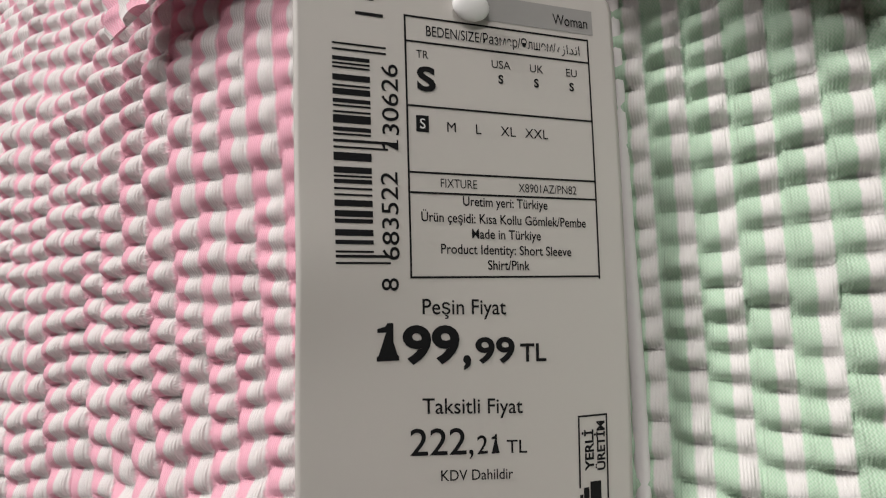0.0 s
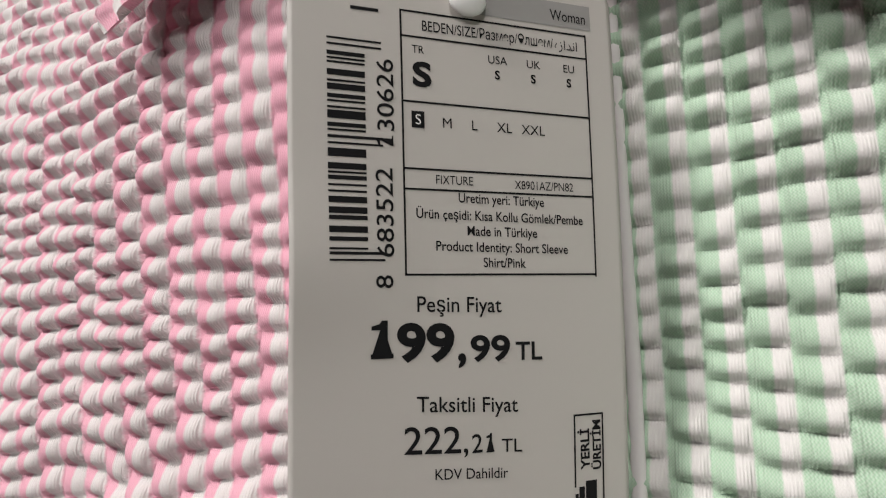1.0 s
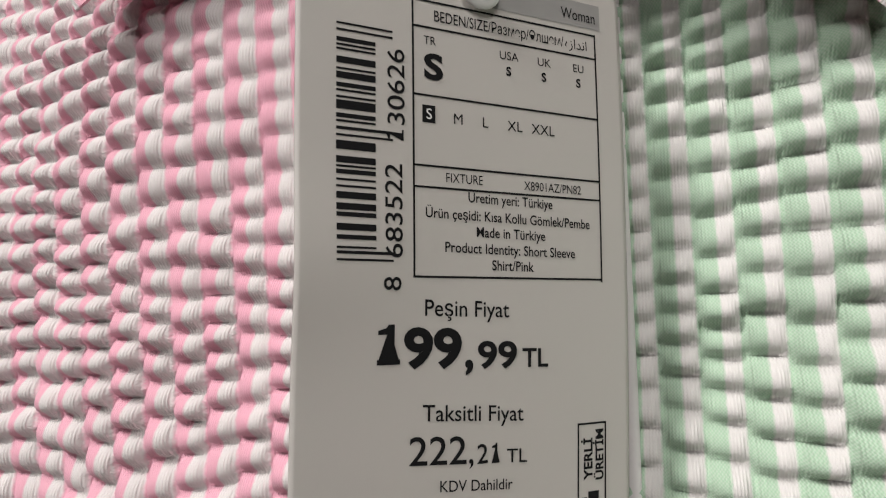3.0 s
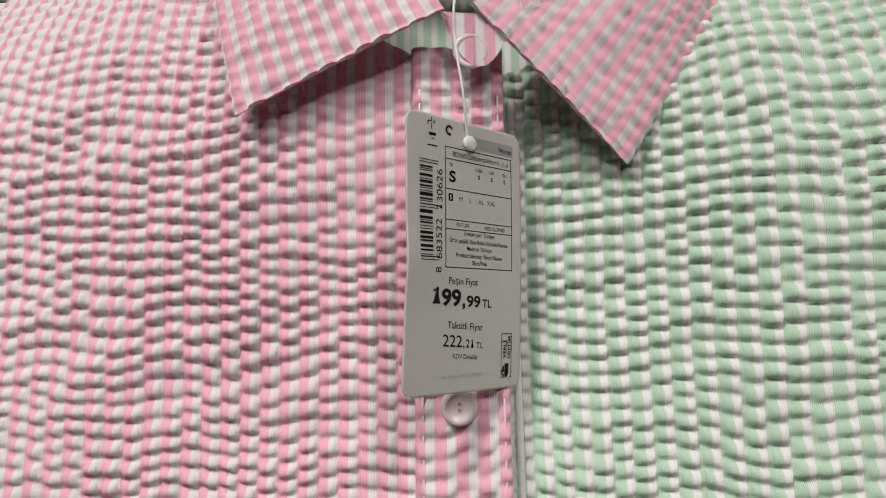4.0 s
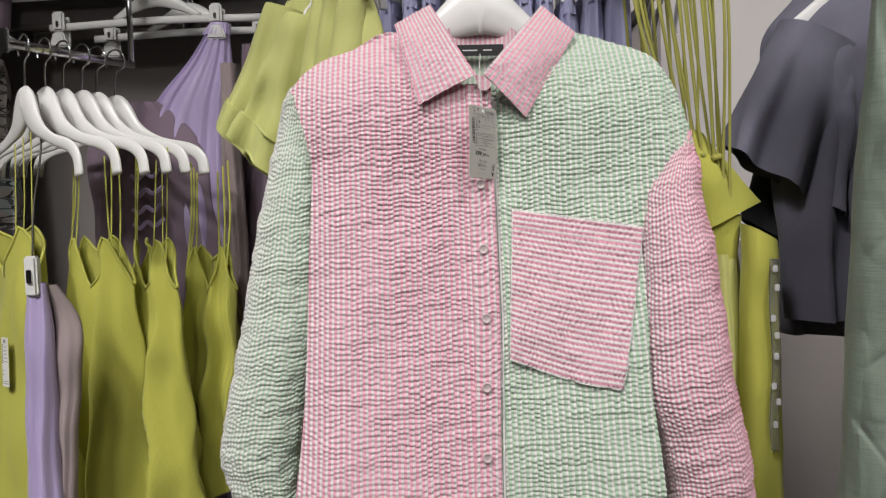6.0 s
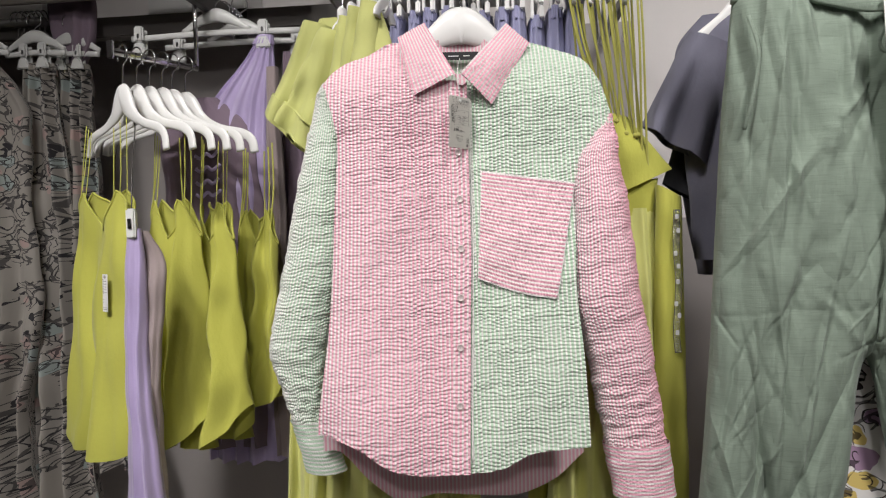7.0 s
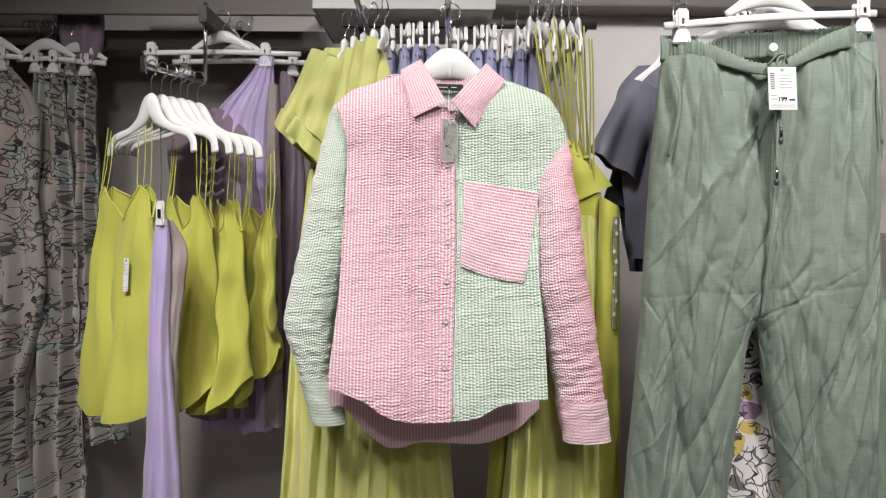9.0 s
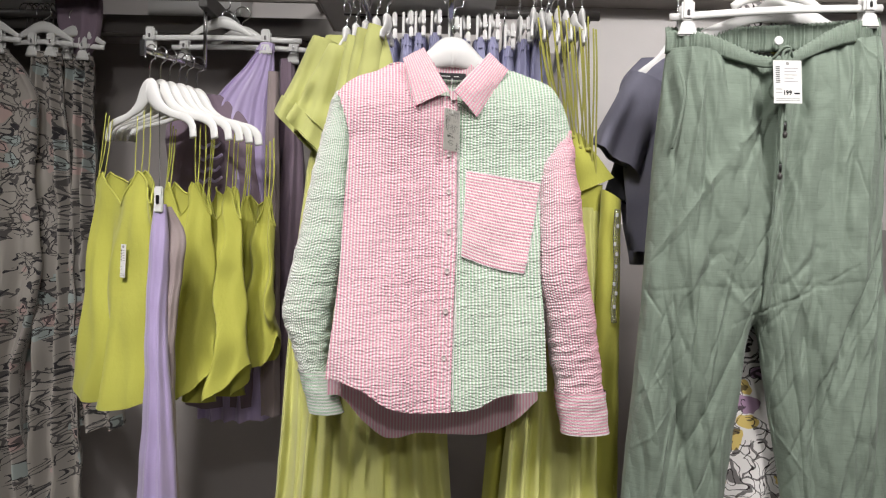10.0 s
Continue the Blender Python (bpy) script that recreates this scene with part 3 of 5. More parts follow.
FRONT_HEM = [(-0.26, 0.842), (-0.248, 0.843), (-0.215, 0.840), (-0.177, 0.827), (-0.131, 0.797), (-0.085, 0.783), (-0.009, 0.782), (0.067, 0.791), (0.102, 0.812), (0.149, 0.825), (0.201, 0.832), (0.23, 0.833)]
_sag, _soft = waves(21, 5, 0.28), waves(22, 6, 0.11)


def front_y(x, z):
    """Depth of the shirt's front: it leans out towards the hem and falls back to the sides and shoulders."""
    fall = np.clip((1.36 - z) / 0.55, 0, 1)
    y = -0.085 * fall * fall * (3 - 2 * fall)
    near = np.clip(1 - (curve_at(x, SHOULDER) - z) / 0.13, 0, 1)
    y = y + 0.050 * np.minimum(np.abs(x) / 0.245, 1.0) ** 5 * (1 - near) * np.where(x > 0, 0.3, 1.0) + 0.056 * near ** 2 * np.clip((0.33 - x) / 0.14, 0, 1)
    y = y + 0.009 * np.exp(-((x - 0.030) / 0.030) ** 2) * np.clip((z - 1.30) / 0.05, 0, 1) * np.clip((1.47 - z) / 0.04, 0, 1)
    y = y + (0.0025 + 0.010 * fall) * _sag(x, z * 0.45) + 0.0016 * _soft(x, z * 0.7)
    y = y - 0.055 * np.clip((x - 0.06) / 0.17, 0, 1) ** 1.4
    step = np.clip((x - 0.012) / 0.012, 0, 1)
    return y + 0.006 * step * np.clip((z - 1.20) / 0.1, 0, 1) * np.clip((0.10 - x) / 0.06, 0, 1) + 0.002 * step


def dense(lo, hi, coarse, a, b, fine):
    """Grid lines at a coarse step, finer between a and b."""
    k = np.arange(math.ceil(lo / fine - 1e-6), math.floor(hi / fine + 1e-6) + 1) * fine
    ratio = max(1, round(coarse / fine))
    idx = np.round(k / fine).astype(int)
    return k[((k > a) & (k < b)) | (idx % ratio == 0)]


def panel(name, u0, u1, material, x_lo, x_hi, label, zlo=0.74, zhi=1.56, lift=0.0, puff=0.0038, hem=FRONT_HEM, u_shift=0.0):
    u = dense(u0, u1, PITCH / 4, -0.13, 0.11, PITCH / 8)
    v = np.concatenate([np.arange(zlo, 1.27, 0.0013), np.arange(1.27, 1.46, 0.0009), np.arange(1.46, zhi, 0.0013)])
    U, Z = np.meshgrid(u, v[::-1])
    X = np.clip(U * (1 + 0.10 * np.clip(1.3 - Z, 0, 1)), curve_at(Z, x_lo), curve_at(Z, x_hi))
    Zc = np.clip(Z, curve_at(X, hem), curve_at(X, NECKLINE))
    # the cloth lies smoother beside the band, below the collar
    smooth = 1 - 0.65 * np.clip((Zc - 1.368) / 0.04, 0, 1) * np.clip((0.075 - np.abs(X)) / 0.04, 0, 1) * (X < 0.02)
    Y = front_y(X, Zc) - lift - smooth * pucker(X / (1 + 0.10 * np.clip(1.3 - Z, 0, 1)) + u_shift, Zc, puff)
    verts = np.stack([X, Y, Zc], axis=2).reshape(-1, 3)
    uv = np.stack([U + u_shift, Z], axis=2).reshape(-1, 2)
    faces = drop_flat(verts, grid_faces(len(v), len(u))[:, ::-1])
    return put(name, mesh_of(name, verts, faces, uv), material, shirt, label)


panel("front_panel", -0.266, 0.012, PINK, LEFT_EDGE, [(1.6, 0.008), (0.7, 0.004)], "pink striped seersucker front")
panel("front_panel", -0.012, 0.280, GREEN, [(1.6, -0.006), (0.7, -0.006)], RIGHT_EDGE, "green striped seersucker front", lift=-0.0035)


def placket():
    u = np.linspace(-0.0145, 0.0195, 29)
    v = np.arange(0.782, 1.452, 0.0012)[::-1]
    U, Z = np.meshgrid(u, v)
    X = U - 0.012 * np.clip((1.15 - Z) / 0.35, 0, 1)
    wav = 0.0005 * np.sin(Z * 2 * math.pi / 0.011 + 3 * _drift(U * 2, Z)) + pucker(U, Z, 0.0030)
    Y = front_y(np.minimum(X, 0.010), Z) - 0.0030 - wav
    Y[:, 0] += 0.0028
    Y[:, -1] += 0.0045
    X[:, -1] -= 0.0006
    verts = np.stack([X, Y, Z], axis=2).reshape(-1, 3)
    uv = np.stack([U * 0.94, Z], axis=2).reshape(-1, 2)
    put("placket", mesh_of("placket", verts, grid_faces(len(v), len(u))[:, ::-1], uv), PINK, shirt, "pink striped button band")
    for x in (-0.0115, 0.0165):
        pts = [(x - 0.012 * max(0, min(1, (1.15 - z) / 0.35)), float(front_y(np.array(min(x, 0.01)), np.array(z))) - 0.0042, z) for z in np.arange(0.80, 1.44, 0.012)]
        part("stitching", sweep(pts, 0.00035, 5), SEAM, shirt, "white stitch line", True)


placket()


def green_seam():
    """The green front's folded edge beside the band."""
    pts = [(0.0225 - 0.012 * max(0, min(1, (1.15 - z) / 0.35)), float(front_y(np.array(0.024), np.array(z))) + 0.0005, z) for z in np.arange(0.80, 1.44, 0.012)]
    part("seam", sweep(pts, 0.0014, 7), SEAM, shirt, "pale seam beside the band", True)


green_seam()


def shirt_button(z, x=0.001, lift=0.0066):
    y = float(front_y(np.array(min(x, 0.01)), np.array(z))) - lift
    x = x - 0.012 * max(0, min(1, (1.15 - z) / 0.35))
    bm = lathe([(0.0015, -0.0002), (0.0052, 0.0), (0.0062, 0.0006), (0.0064, 0.0014), (0.0058, 0.0021), (0.0046, 0.0019), (0.0040, 0.0012), (0.0012, 0.0011), (0.0001, 0.0011)], 28)
    b = part("button", moved(bm, Matrix.Translation((x, y, z)) @ Euler((radians(90), 0, 0)).to_matrix().to_4x4()), PEARL, shirt, "pearly white shirt button", True)
    for dz in (-0.0011, 0.0011):
        part("thread_hole", moved(lathe([(0.0006, 0.0), (0.0006, 0.00025), (0.0001, 0.0003)], 10), Matrix.Translation((x, y - 0.00115, z + dz)) @ Euler((radians(90), 0, 0)).to_matrix().to_4x4()), GREY_INK, b)


for bz in (1.324, 1.242, 1.156, 1.072, 0.988, 0.892):
    shirt_button(bz)


def patch_pocket():
    tl, tr, br, bl = (0.0415, 1.291), (0.197, 1.264), (0.158, 1.070), (0.029, 1.104)
    w, h = 0.160, 0.203
    u = np.arange(0, w, 0.0014)
    v = np.arange(0, h, PITCH / 6)
    U, V = np.meshgrid(u, v)
    s, t = U / u[-1], V / v[-1]
    bow = 0.006 * np.sin(math.pi * s)
    X = (1 - t) * ((1 - s) * tl[0] + s * tr[0]) + t * ((1 - s) * bl[0] + s * br[0])
    Z = (1 - t) * ((1 - s) * tl[1] + s * tr[1]) + t * ((1 - s) * bl[1] + s * br[1]) - bow * t
    band = 0.0008 * np.exp(-((V - 0.024) / 0.0012) ** 2)
    Y = front_y(X, Z) - 0.0010 - pucker(0.8 - V, U + 0.2, 0.0046) - 0.003 * np.sin(math.pi * s) * (1 - t) + band + 0.0012 * _soft(X * 1.5 + Z, Z - X)
    rim = np.minimum.reduce([s * w, (1 - s) * w, t * h, (1 - t) * h])
    Y = Y + 0.0022 * np.clip(1 - rim / 0.0012, 0, 1)
    verts = np.stack([X, Y, Z], axis=2).reshape(-1, 3)
    uv = np.stack([0.8 - V, U], axis=2).reshape(-1, 2)
    ob = put("pocket", mesh_of("pocket", verts, grid_faces(len(v), len(u)), uv), PINK, shirt, "pink striped patch pocket with pale edges")
    g = verts.reshape(len(v), len(u), 3)
    for line in (g[0, ::4], g[-1, ::4], g[::6, 0], g[::6, -1]):
        part("edge_stitching", sweep([(p[0], p[1] - 0.0012, p[2]) for p in line], 0.0007, 5), SEAM, ob, "white edge stitching", True)


patch_pocket()


def sheet(name, a, b, c, d, material, label, bulge, puff=0.0026, parent=None, u_shift=0.0, fold=0.0012):
    """A collar leaf: corners a (inner front), b (tip), c (outer back), d (neck back); stripes run from b to c."""
    a, b, c, d = (np.array(q) for q in (a, b, c, d))
    w, h = np.linalg.norm(b - a), np.linalg.norm(c - b)
    u = np.arange(0, w, PITCH / 6)
    v = np.arange(0, h, 0.0015)
    U, V = np.meshgrid(u, v)
    s, t = (U / u[-1])[..., None], (V / v[-1])[..., None]
    P = (1 - t) * ((1 - s) * a + s * b) + t * ((1 - s) * d + s * c)
    n = np.cross(b - a, c - b)
    n = n / np.linalg.norm(n)
    if n[1] > 0:
        n = -n
    lift = bulge * np.sin(math.pi * s) * np.sin(math.pi * t) + pucker(U + u_shift, V, puff)[..., None]
    rim = np.minimum.reduce([U, U[0, -1] - U, V, V[-1, 0] - V])[..., None]
    lift = lift + fold * np.clip(rim / 0.002, 0, 1) ** 0.5
    P1 = P + n * lift
    under = P - n * 0.0004
    verts = np.concatenate([P1.reshape(-1, 3), under.reshape(-1, 3)])
    k = P1.shape[0] * P1.shape[1]
    f = grid_faces(len(v), len(u))
    nu, nv = len(u), len(v)
    border = np.concatenate([np.arange(nu), np.arange(1, nv) * nu + nu - 1, (nv - 1) * nu + np.arange(nu - 2, -1, -1), np.arange(nv - 2, 0, -1) * nu])
    nxt = np.roll(border, -1)
    sides = np.stack([border, nxt, nxt + k, border + k], axis=1)
    uv = np.stack([U + u_shift, V], axis=2).reshape(-1, 2)
    me = mesh_of(name, verts, np.concatenate([f, f[:, ::-1] + k, sides]), np.concatenate([uv, uv]))
    return put(name, me, material, parent or shirt, label)


sheet("collar_leaf", (-0.002, -0.012, 1.4605), (-0.074, -0.013, 1.4245), (-0.102, 0.018, 1.532), (-0.054, 0.048, 1.566), PINK, "pink striped collar point", 0.008)
sheet("collar_leaf", (0.0075, -0.010, 1.4625), (0.0625, 0.001, 1.4075), (0.134, 0.024, 1.519), (0.094, 0.046, 1.562), PINK, "pink striped collar point", 0.010, u_shift=0.3)


def neck_band(name, z_lo, z_hi, material, label, rx=0.056, ry=0.040, cy=0.032, inset=0.0, a0=0, a1=360):
    """A band round the neck, low at the front and high at the back."""
    th = np.radians(np.linspace(a0, a1, 140))
    t = np.linspace(0, 1, 14)
    T, H = np.meshgrid(th, t)
    back = (1 - np.cos(T)) / 2
    X = 0.012 + (rx - inset) * np.sin(T)
    Y = cy - (ry - inset) * np.cos(T) - pucker(T * rx, H * 0.03, 0.0005)
    dip = 0.030 * np.clip(np.abs(X - 0.010) / 0.017, 0, 1) ** 2 * (back < 0.5) if z_lo[0] > 1.42 else 0.0
    Z = (z_lo[0] + dip + (z_lo[1] - z_lo[0]) * back) * (1 - H) + (z_hi[0] + (z_hi[1] - z_hi[0]) * back) * H
    verts = np.stack([X, Y, Z], axis=2).reshape(-1, 3)
    uv = np.stack([T * rx, H * 0.03], axis=2).reshape(-1, 2)
    return put(name, mesh_of(name, verts, grid_faces(14, 140), uv), material, shirt, label)


neck_band("collar_stand", (1.441, 1.518), (1.460, 1.553), PINK, "pink striped collar stand")
neck_band("back_yoke", (1.36, 1.43), (1.434, 1.5165), GREEN, "green striped inside of the back yoke", rx=0.072, ry=0.040, cy=0.034, a0=80, a1=280)
shirt_button(1.447, 0.007, 0.0125)


def size_label():
    bm = box(bmesh.new(), (-0.031, 0.0585, 1.500), (0.044, 0.0597, 1.515), 0.0004)
    ob = part("size_label", bm, LABEL, shirt, "black woven label with pale marks")
    for x0, x1 in ((-0.012, 0.008), (0.016, 0.028)):
        part("label_mark", box(bmesh.new(), (x0, 0.0580, 1.5066), (x1, 0.0584, 1.5080)), WHITE_INK, ob)


size_label()


def back_panel():
    u = np.arange(-0.26, 0.242, 0.0033)
    v = np.arange(0.70, 1.52, 0.008)[::-1]
    hem = [(-0.26, 0.80), (-0.225, 0.798), (-0.175, 0.742), (-0.119, 0.700), (-0.052, 0.711), (0.01, 0.709), (0.111, 0.714), (0.162, 0.739), (0.229, 0.795), (0.25, 0.80)]
    U, Z = np.meshgrid(u, v)
    X = np.clip(U, curve_at(Z, LEFT_EDGE) * 0.99, curve_at(np.minimum(Z, 1.27), RIGHT_EDGE) + 0.012)
    hz = curve_at(X, hem)
    Zc = np.clip(Z, hz, curve_at(X, SHOULDER) - 0.004)
    fall = np.clip((1.36 - Zc) / 0.55, 0, 1)
    Y = 0.085 - 0.078 * fall * fall * (3 - 2 * fall) - 0.012 * np.abs(X / 0.23) ** 4 + 0.004 * _sag(X, Zc)
    verts = np.stack([X, Y, Zc], axis=2).reshape(-1, 3)
    uv = np.stack([U, Z], axis=2).reshape(-1, 2)
    put("back_panel", mesh_of("back_panel", verts, drop_flat(verts, grid_faces(len(v), len(u))), uv), PINK, shirt, "pink striped shirt back with a longer curved tail")


back_panel()


def sleeve(rows, cuff_from, material, label, seed):
    """rows: (z, centre, half width, y, half depth) from shoulder to wrist."""
    def tube(name, z_hi, z_lo, out, puff, parent, lab, dv):
        n = 224
        z = np.arange(z_lo, z_hi, dv)[::-1]
        c, w, yc, dp = (curve_at(z, [(r[0], r[i]) for r in rows])[:, None] for i in (1, 2, 3, 4))
        th = (np.arange(n) / n * 2 * math.pi)[None, :]
        U = th * 0.062 + 0 * z[:, None]
        wrinkle = waves(seed, 6, 0.10)
        crease = waves(seed + 1, 5, 0.045)
        deep = np.exp(-((z[:, None] - rows[-3][0]) / 0.10) ** 2)
        bump = out + pucker(U, z[:, None] + 0 * U, puff) + 0.0012 * wrinkle(np.cos(th) * 0.06 + c, z[:, None] * 1.6) + 0.0011 * deep * crease(np.cos(th) * 0.05, z[:, None] * 1.8)
        X = c - (w + bump) * np.cos(th)
        Y = yc - (dp + bump) * np.sin(th)
        verts = np.stack([X, Y, z[:, None] + 0 * X], axis=2).reshape(-1, 3)
        uv = np.stack([z[:, None] + 0 * U, U] if name == "cuff" else [U, z[:, None] + 0 * U], axis=2).reshape(-1, 2)
        return put(name, mesh_of(name, verts, grid_faces(len(z), n, True)[:, ::-1], uv), material, parent, lab)

    arm = tube("sleeve", rows[0][0], cuff_from, 0.0, 0.0038, shirt, label, 0.0014)
    tube("cuff", cuff_from + 0.006, rows[-1][0], 0.0055, 0.0016, arm, "", 0.0016)


sleeve([(1.466, -0.228, 0.012, 0.066, 0.008), (1.445, -0.231, 0.022, 0.068, 0.014), (1.41, -0.231, 0.031, 0.076, 0.024), (1.37, -0.236, 0.036, 0.073, 0.033), (1.29, -0.245, 0.045, 0.064, 0.038), (1.16, -0.259, 0.056, 0.055, 0.040),
        (1.03, -0.288, 0.054, 0.045, 0.038), (0.975, -0.297, 0.054, 0.040, 0.036), (0.91, -0.291, 0.040, 0.035, 0.030), (0.845, -0.279, 0.030, 0.030, 0.024), (0.755, -0.251, 0.032, 0.025, 0.022)],
       0.842, GREEN, "green striped sleeve", 31)
sleeve([(1.384, 0.264, 0.004, -0.014, 0.008), (1.365, 0.256, 0.014, -0.014, 0.018), (1.34, 0.247, 0.027, -0.016, 0.028), (1.31, 0.240, 0.036, -0.018, 0.034), (1.264, 0.240, 0.043, -0.024, 0.040), (1.17, 0.243, 0.051, -0.036, 0.043),
        (1.072, 0.247, 0.056, -0.044, 0.044), (0.995, 0.263, 0.054, -0.048, 0.040), (0.918, 0.276, 0.053, -0.050, 0.034), (0.866, 0.285, 0.052, -0.052, 0.030), (0.814, 0.293, 0.051, -0.054, 0.028), (0.728, 0.305, 0.046, -0.058, 0.026)],
       0.814, PINK, "pink striped sleeve", 41)

shoulder_hanger(Matrix.Rotation(radians(SHIRT_TURN), 4, "Z") @ Matrix.Translation((0.014, 0.066, 1.564)), 0.41, 0.130, "white plastic shaped hanger inside the patchwork shirt", hook=0.138, deep=0.038, group="shirt hanger")
# ---- the price tag on the shirt ----
MM = 0.001
TAG_POSE = Matrix.Translation((0.00130, -0.02345, 1.4103)) @ Matrix.Rotation(radians(51.2), 4, "Z") @ Matrix.Rotation(radians(2.0), 4, "Y")
tag = thing("price_tag", "white card price tag with black print on nylon thread", "price tag", TAG_POSE)


def tag_bend(x, z):
    """The card's slight curl, in metres; the face looks to -y."""
    crease = 0.0010 * np.exp(-((z + 0.038) / 0.010) ** 2) * np.clip((0.004 - x) / 0.02, 0, 1)
    return 0.0010 * ((z + 0.036) / 0.045) ** 2 - crease


def tag_card():
    x0, x1, z0, z1, r = -16.9 * MM, 36.6 * MM, -79.6 * MM, 9.6 * MM, 4.2 * MM
    u, v = np.linspace(0, 1, 70), np.linspace(0, 1, 110)
    U, V = np.meshgrid(u, v)
    Z = z0 + V * (z1 - z0)
    cut = np.maximum(np.maximum(z0 + r - Z, Z - z1 + r), 0)
    inset = r - np.sqrt(np.maximum(r * r - cut * cut, 0))
    X = x0 + inset + U * (x1 - x0 - 2 * inset)
    Y = tag_bend(X, Z)
    front = np.stack([X, Y, Z], axis=2).reshape(-1, 3)
    back = front + np.array((0, 0.00045, 0))
    f = grid_faces(len(v), len(u))
    k = len(front)
    nu, nv = len(u), len(v)
    border = np.concatenate([np.arange(nu), np.arange(1, nv) * nu + nu - 1, (nv - 1) * nu + np.arange(nu - 2, -1, -1), np.arange(nv - 2, 0, -1) * nu])
    nxt = np.roll(border, -1)
    sides = np.stack([border, border + k, nxt + k, nxt], axis=1)
    put("card", mesh_of("card", np.concatenate([front, back]), np.concatenate([f, f[:, ::-1] + k, sides])), CARD, tag)


tag_card()


def onto_tag(me, lift=0.00006):
    """Moves flat print, drawn in x and z, onto the curled card."""
    co = np.empty(len(me.vertices) * 3, dtype=np.float32)
    me.vertices.foreach_get("co", co)
    co = co.reshape(-1, 3)
    co[:, 1] = tag_bend(co[:, 0], co[:, 2]) - lift
    me.vertices.foreach_set("co", co.ravel())
    me.update()


def bars(name, rects, material=INK, lift=0.00006, label=""):
    """Printed rectangles (x0, z0, x1, z1 in millimetres), cut so that they follow the curl."""
    verts, faces = [], []
    for x0, z0, x1, z1 in rects:
        n = max(2, int(max(abs(x1 - x0), abs(z1 - z0)) / 3) + 1)
        tall = abs(z1 - z0) > abs(x1 - x0)
        for i in range(n + 1):
            t = i / n
            base = len(verts)
            if tall:
                z = z0 + (z1 - z0) * t
                verts += [(x0 * MM, 0, z * MM), (x1 * MM, 0, z * MM)]
            else:
                x = x0 + (x1 - x0) * t
                verts += [(x * MM, 0, z0 * MM), (x * MM, 0, z1 * MM)]
            if i:
                q = (base - 2, base - 1, base + 1, base)
                faces.append(q if tall else q[::-1])
    me = mesh_of(name, np.array(verts), np.array(faces), None, False)
    onto_tag(me, lift)
    return put(name, me, material, tag, label)


def words(text, x, z, size, align="CENTER", bold=0.0, squeeze=1.0, turn=0.0, material=INK, name="print", parent=None, bend=True, lift=0.00008):
    """Printed words; x, z in millimetres where the line stands, size the height of capitals in millimetres."""
    cu = bpy.data.curves.new(name, "FONT")
    cu.body, cu.align_x, cu.size, cu.offset = text, align, 1.0, bold
    cu.resolution_u = 4
    tmp = new("tmp", cu)
    me = bpy.data.meshes.new_from_object(tmp.evaluated_get(bpy.context.evaluated_depsgraph_get()))
    bpy.data.objects.remove(tmp)
    bpy.data.curves.remove(cu)
    k = size * MM / 0.73
    m = Matrix.Translation((x * MM, 0, z * MM)) @ Matrix.Rotation(radians(-turn), 4, "Y") @ Matrix.Diagonal((k * squeeze, 1, k, 1)) @ Matrix.Rotation(radians(90), 4, "X")
    me.transform(m)
    me.name = name
    if bend:
        onto_tag(me, lift)
    return put(name, me, material, parent or tag)


def fitted(text, x0, x1, z, size, bold=0.0, slant=0.0, material=INK, name="print", lift=0.00008):
    """Printed words from x0 to x1 (millimetres), on a line at z that may slope; upright column when slant is 90."""
    ob = words(text, 0, 0, size, "LEFT", bold, 1.0, 0.0, material, name, None, False)
    me = ob.data
    co = np.empty(len(me.vertices) * 3, dtype=np.float32)
    me.vertices.foreach_get("co", co)
    co = co.reshape(-1, 3)
    a = (co[:, 0] - co[:, 0].min()) / max(1e-9, float(np.ptp(co[:, 0])))
    h = co[:, 2].copy()
    if slant == 90:
        co[:, 0], co[:, 2] = z * MM - h, (x0 + (x1 - x0) * a) * MM
    else:
        co[:, 0], co[:, 2] = (x0 + (x1 - x0) * a) * MM, z * MM + h + math.tan(radians(slant)) * a * (x1 - x0) * MM
    me.vertices.foreach_set("co", co.ravel())
    onto_tag(me, lift)
    return ob


def figure_one(x0, x1, z, size, stroke, slant=0.0):
    """The figure one with a flag and a foot, drawn as one outline."""
    c, w = (x0 + x1) / 2 + 0.08 * (x1 - x0), stroke
    foot = 0.13 * size if stroke > 0.6 else 0.09 * size
    outline = [(x0, 0), (x1, 0), (x1, foot), (c + w / 2, foot), (c + w / 2, size), (c - w * 0.28, size), (c - w * 0.6, size * 0.91), (x0 + 0.1 * w, size * 0.85), (x0 + 0.1 * w, size * 0.75), (c - w / 2, size * 0.75), (c - w / 2, foot), (x0, foot)]
    bm = bmesh.new()
    pts = [(z - b, a) if slant == 90 else (a, z + b) for a, b in outline]
    face = bm.faces.new([bm.verts.new((a * MM, 0, b * MM)) for a, b in pts])
    bmesh.ops.triangulate(bm, faces=[face])
    ob = part("print", bm, INK, tag)
    onto_tag(ob.data, 0.00008)
    return ob


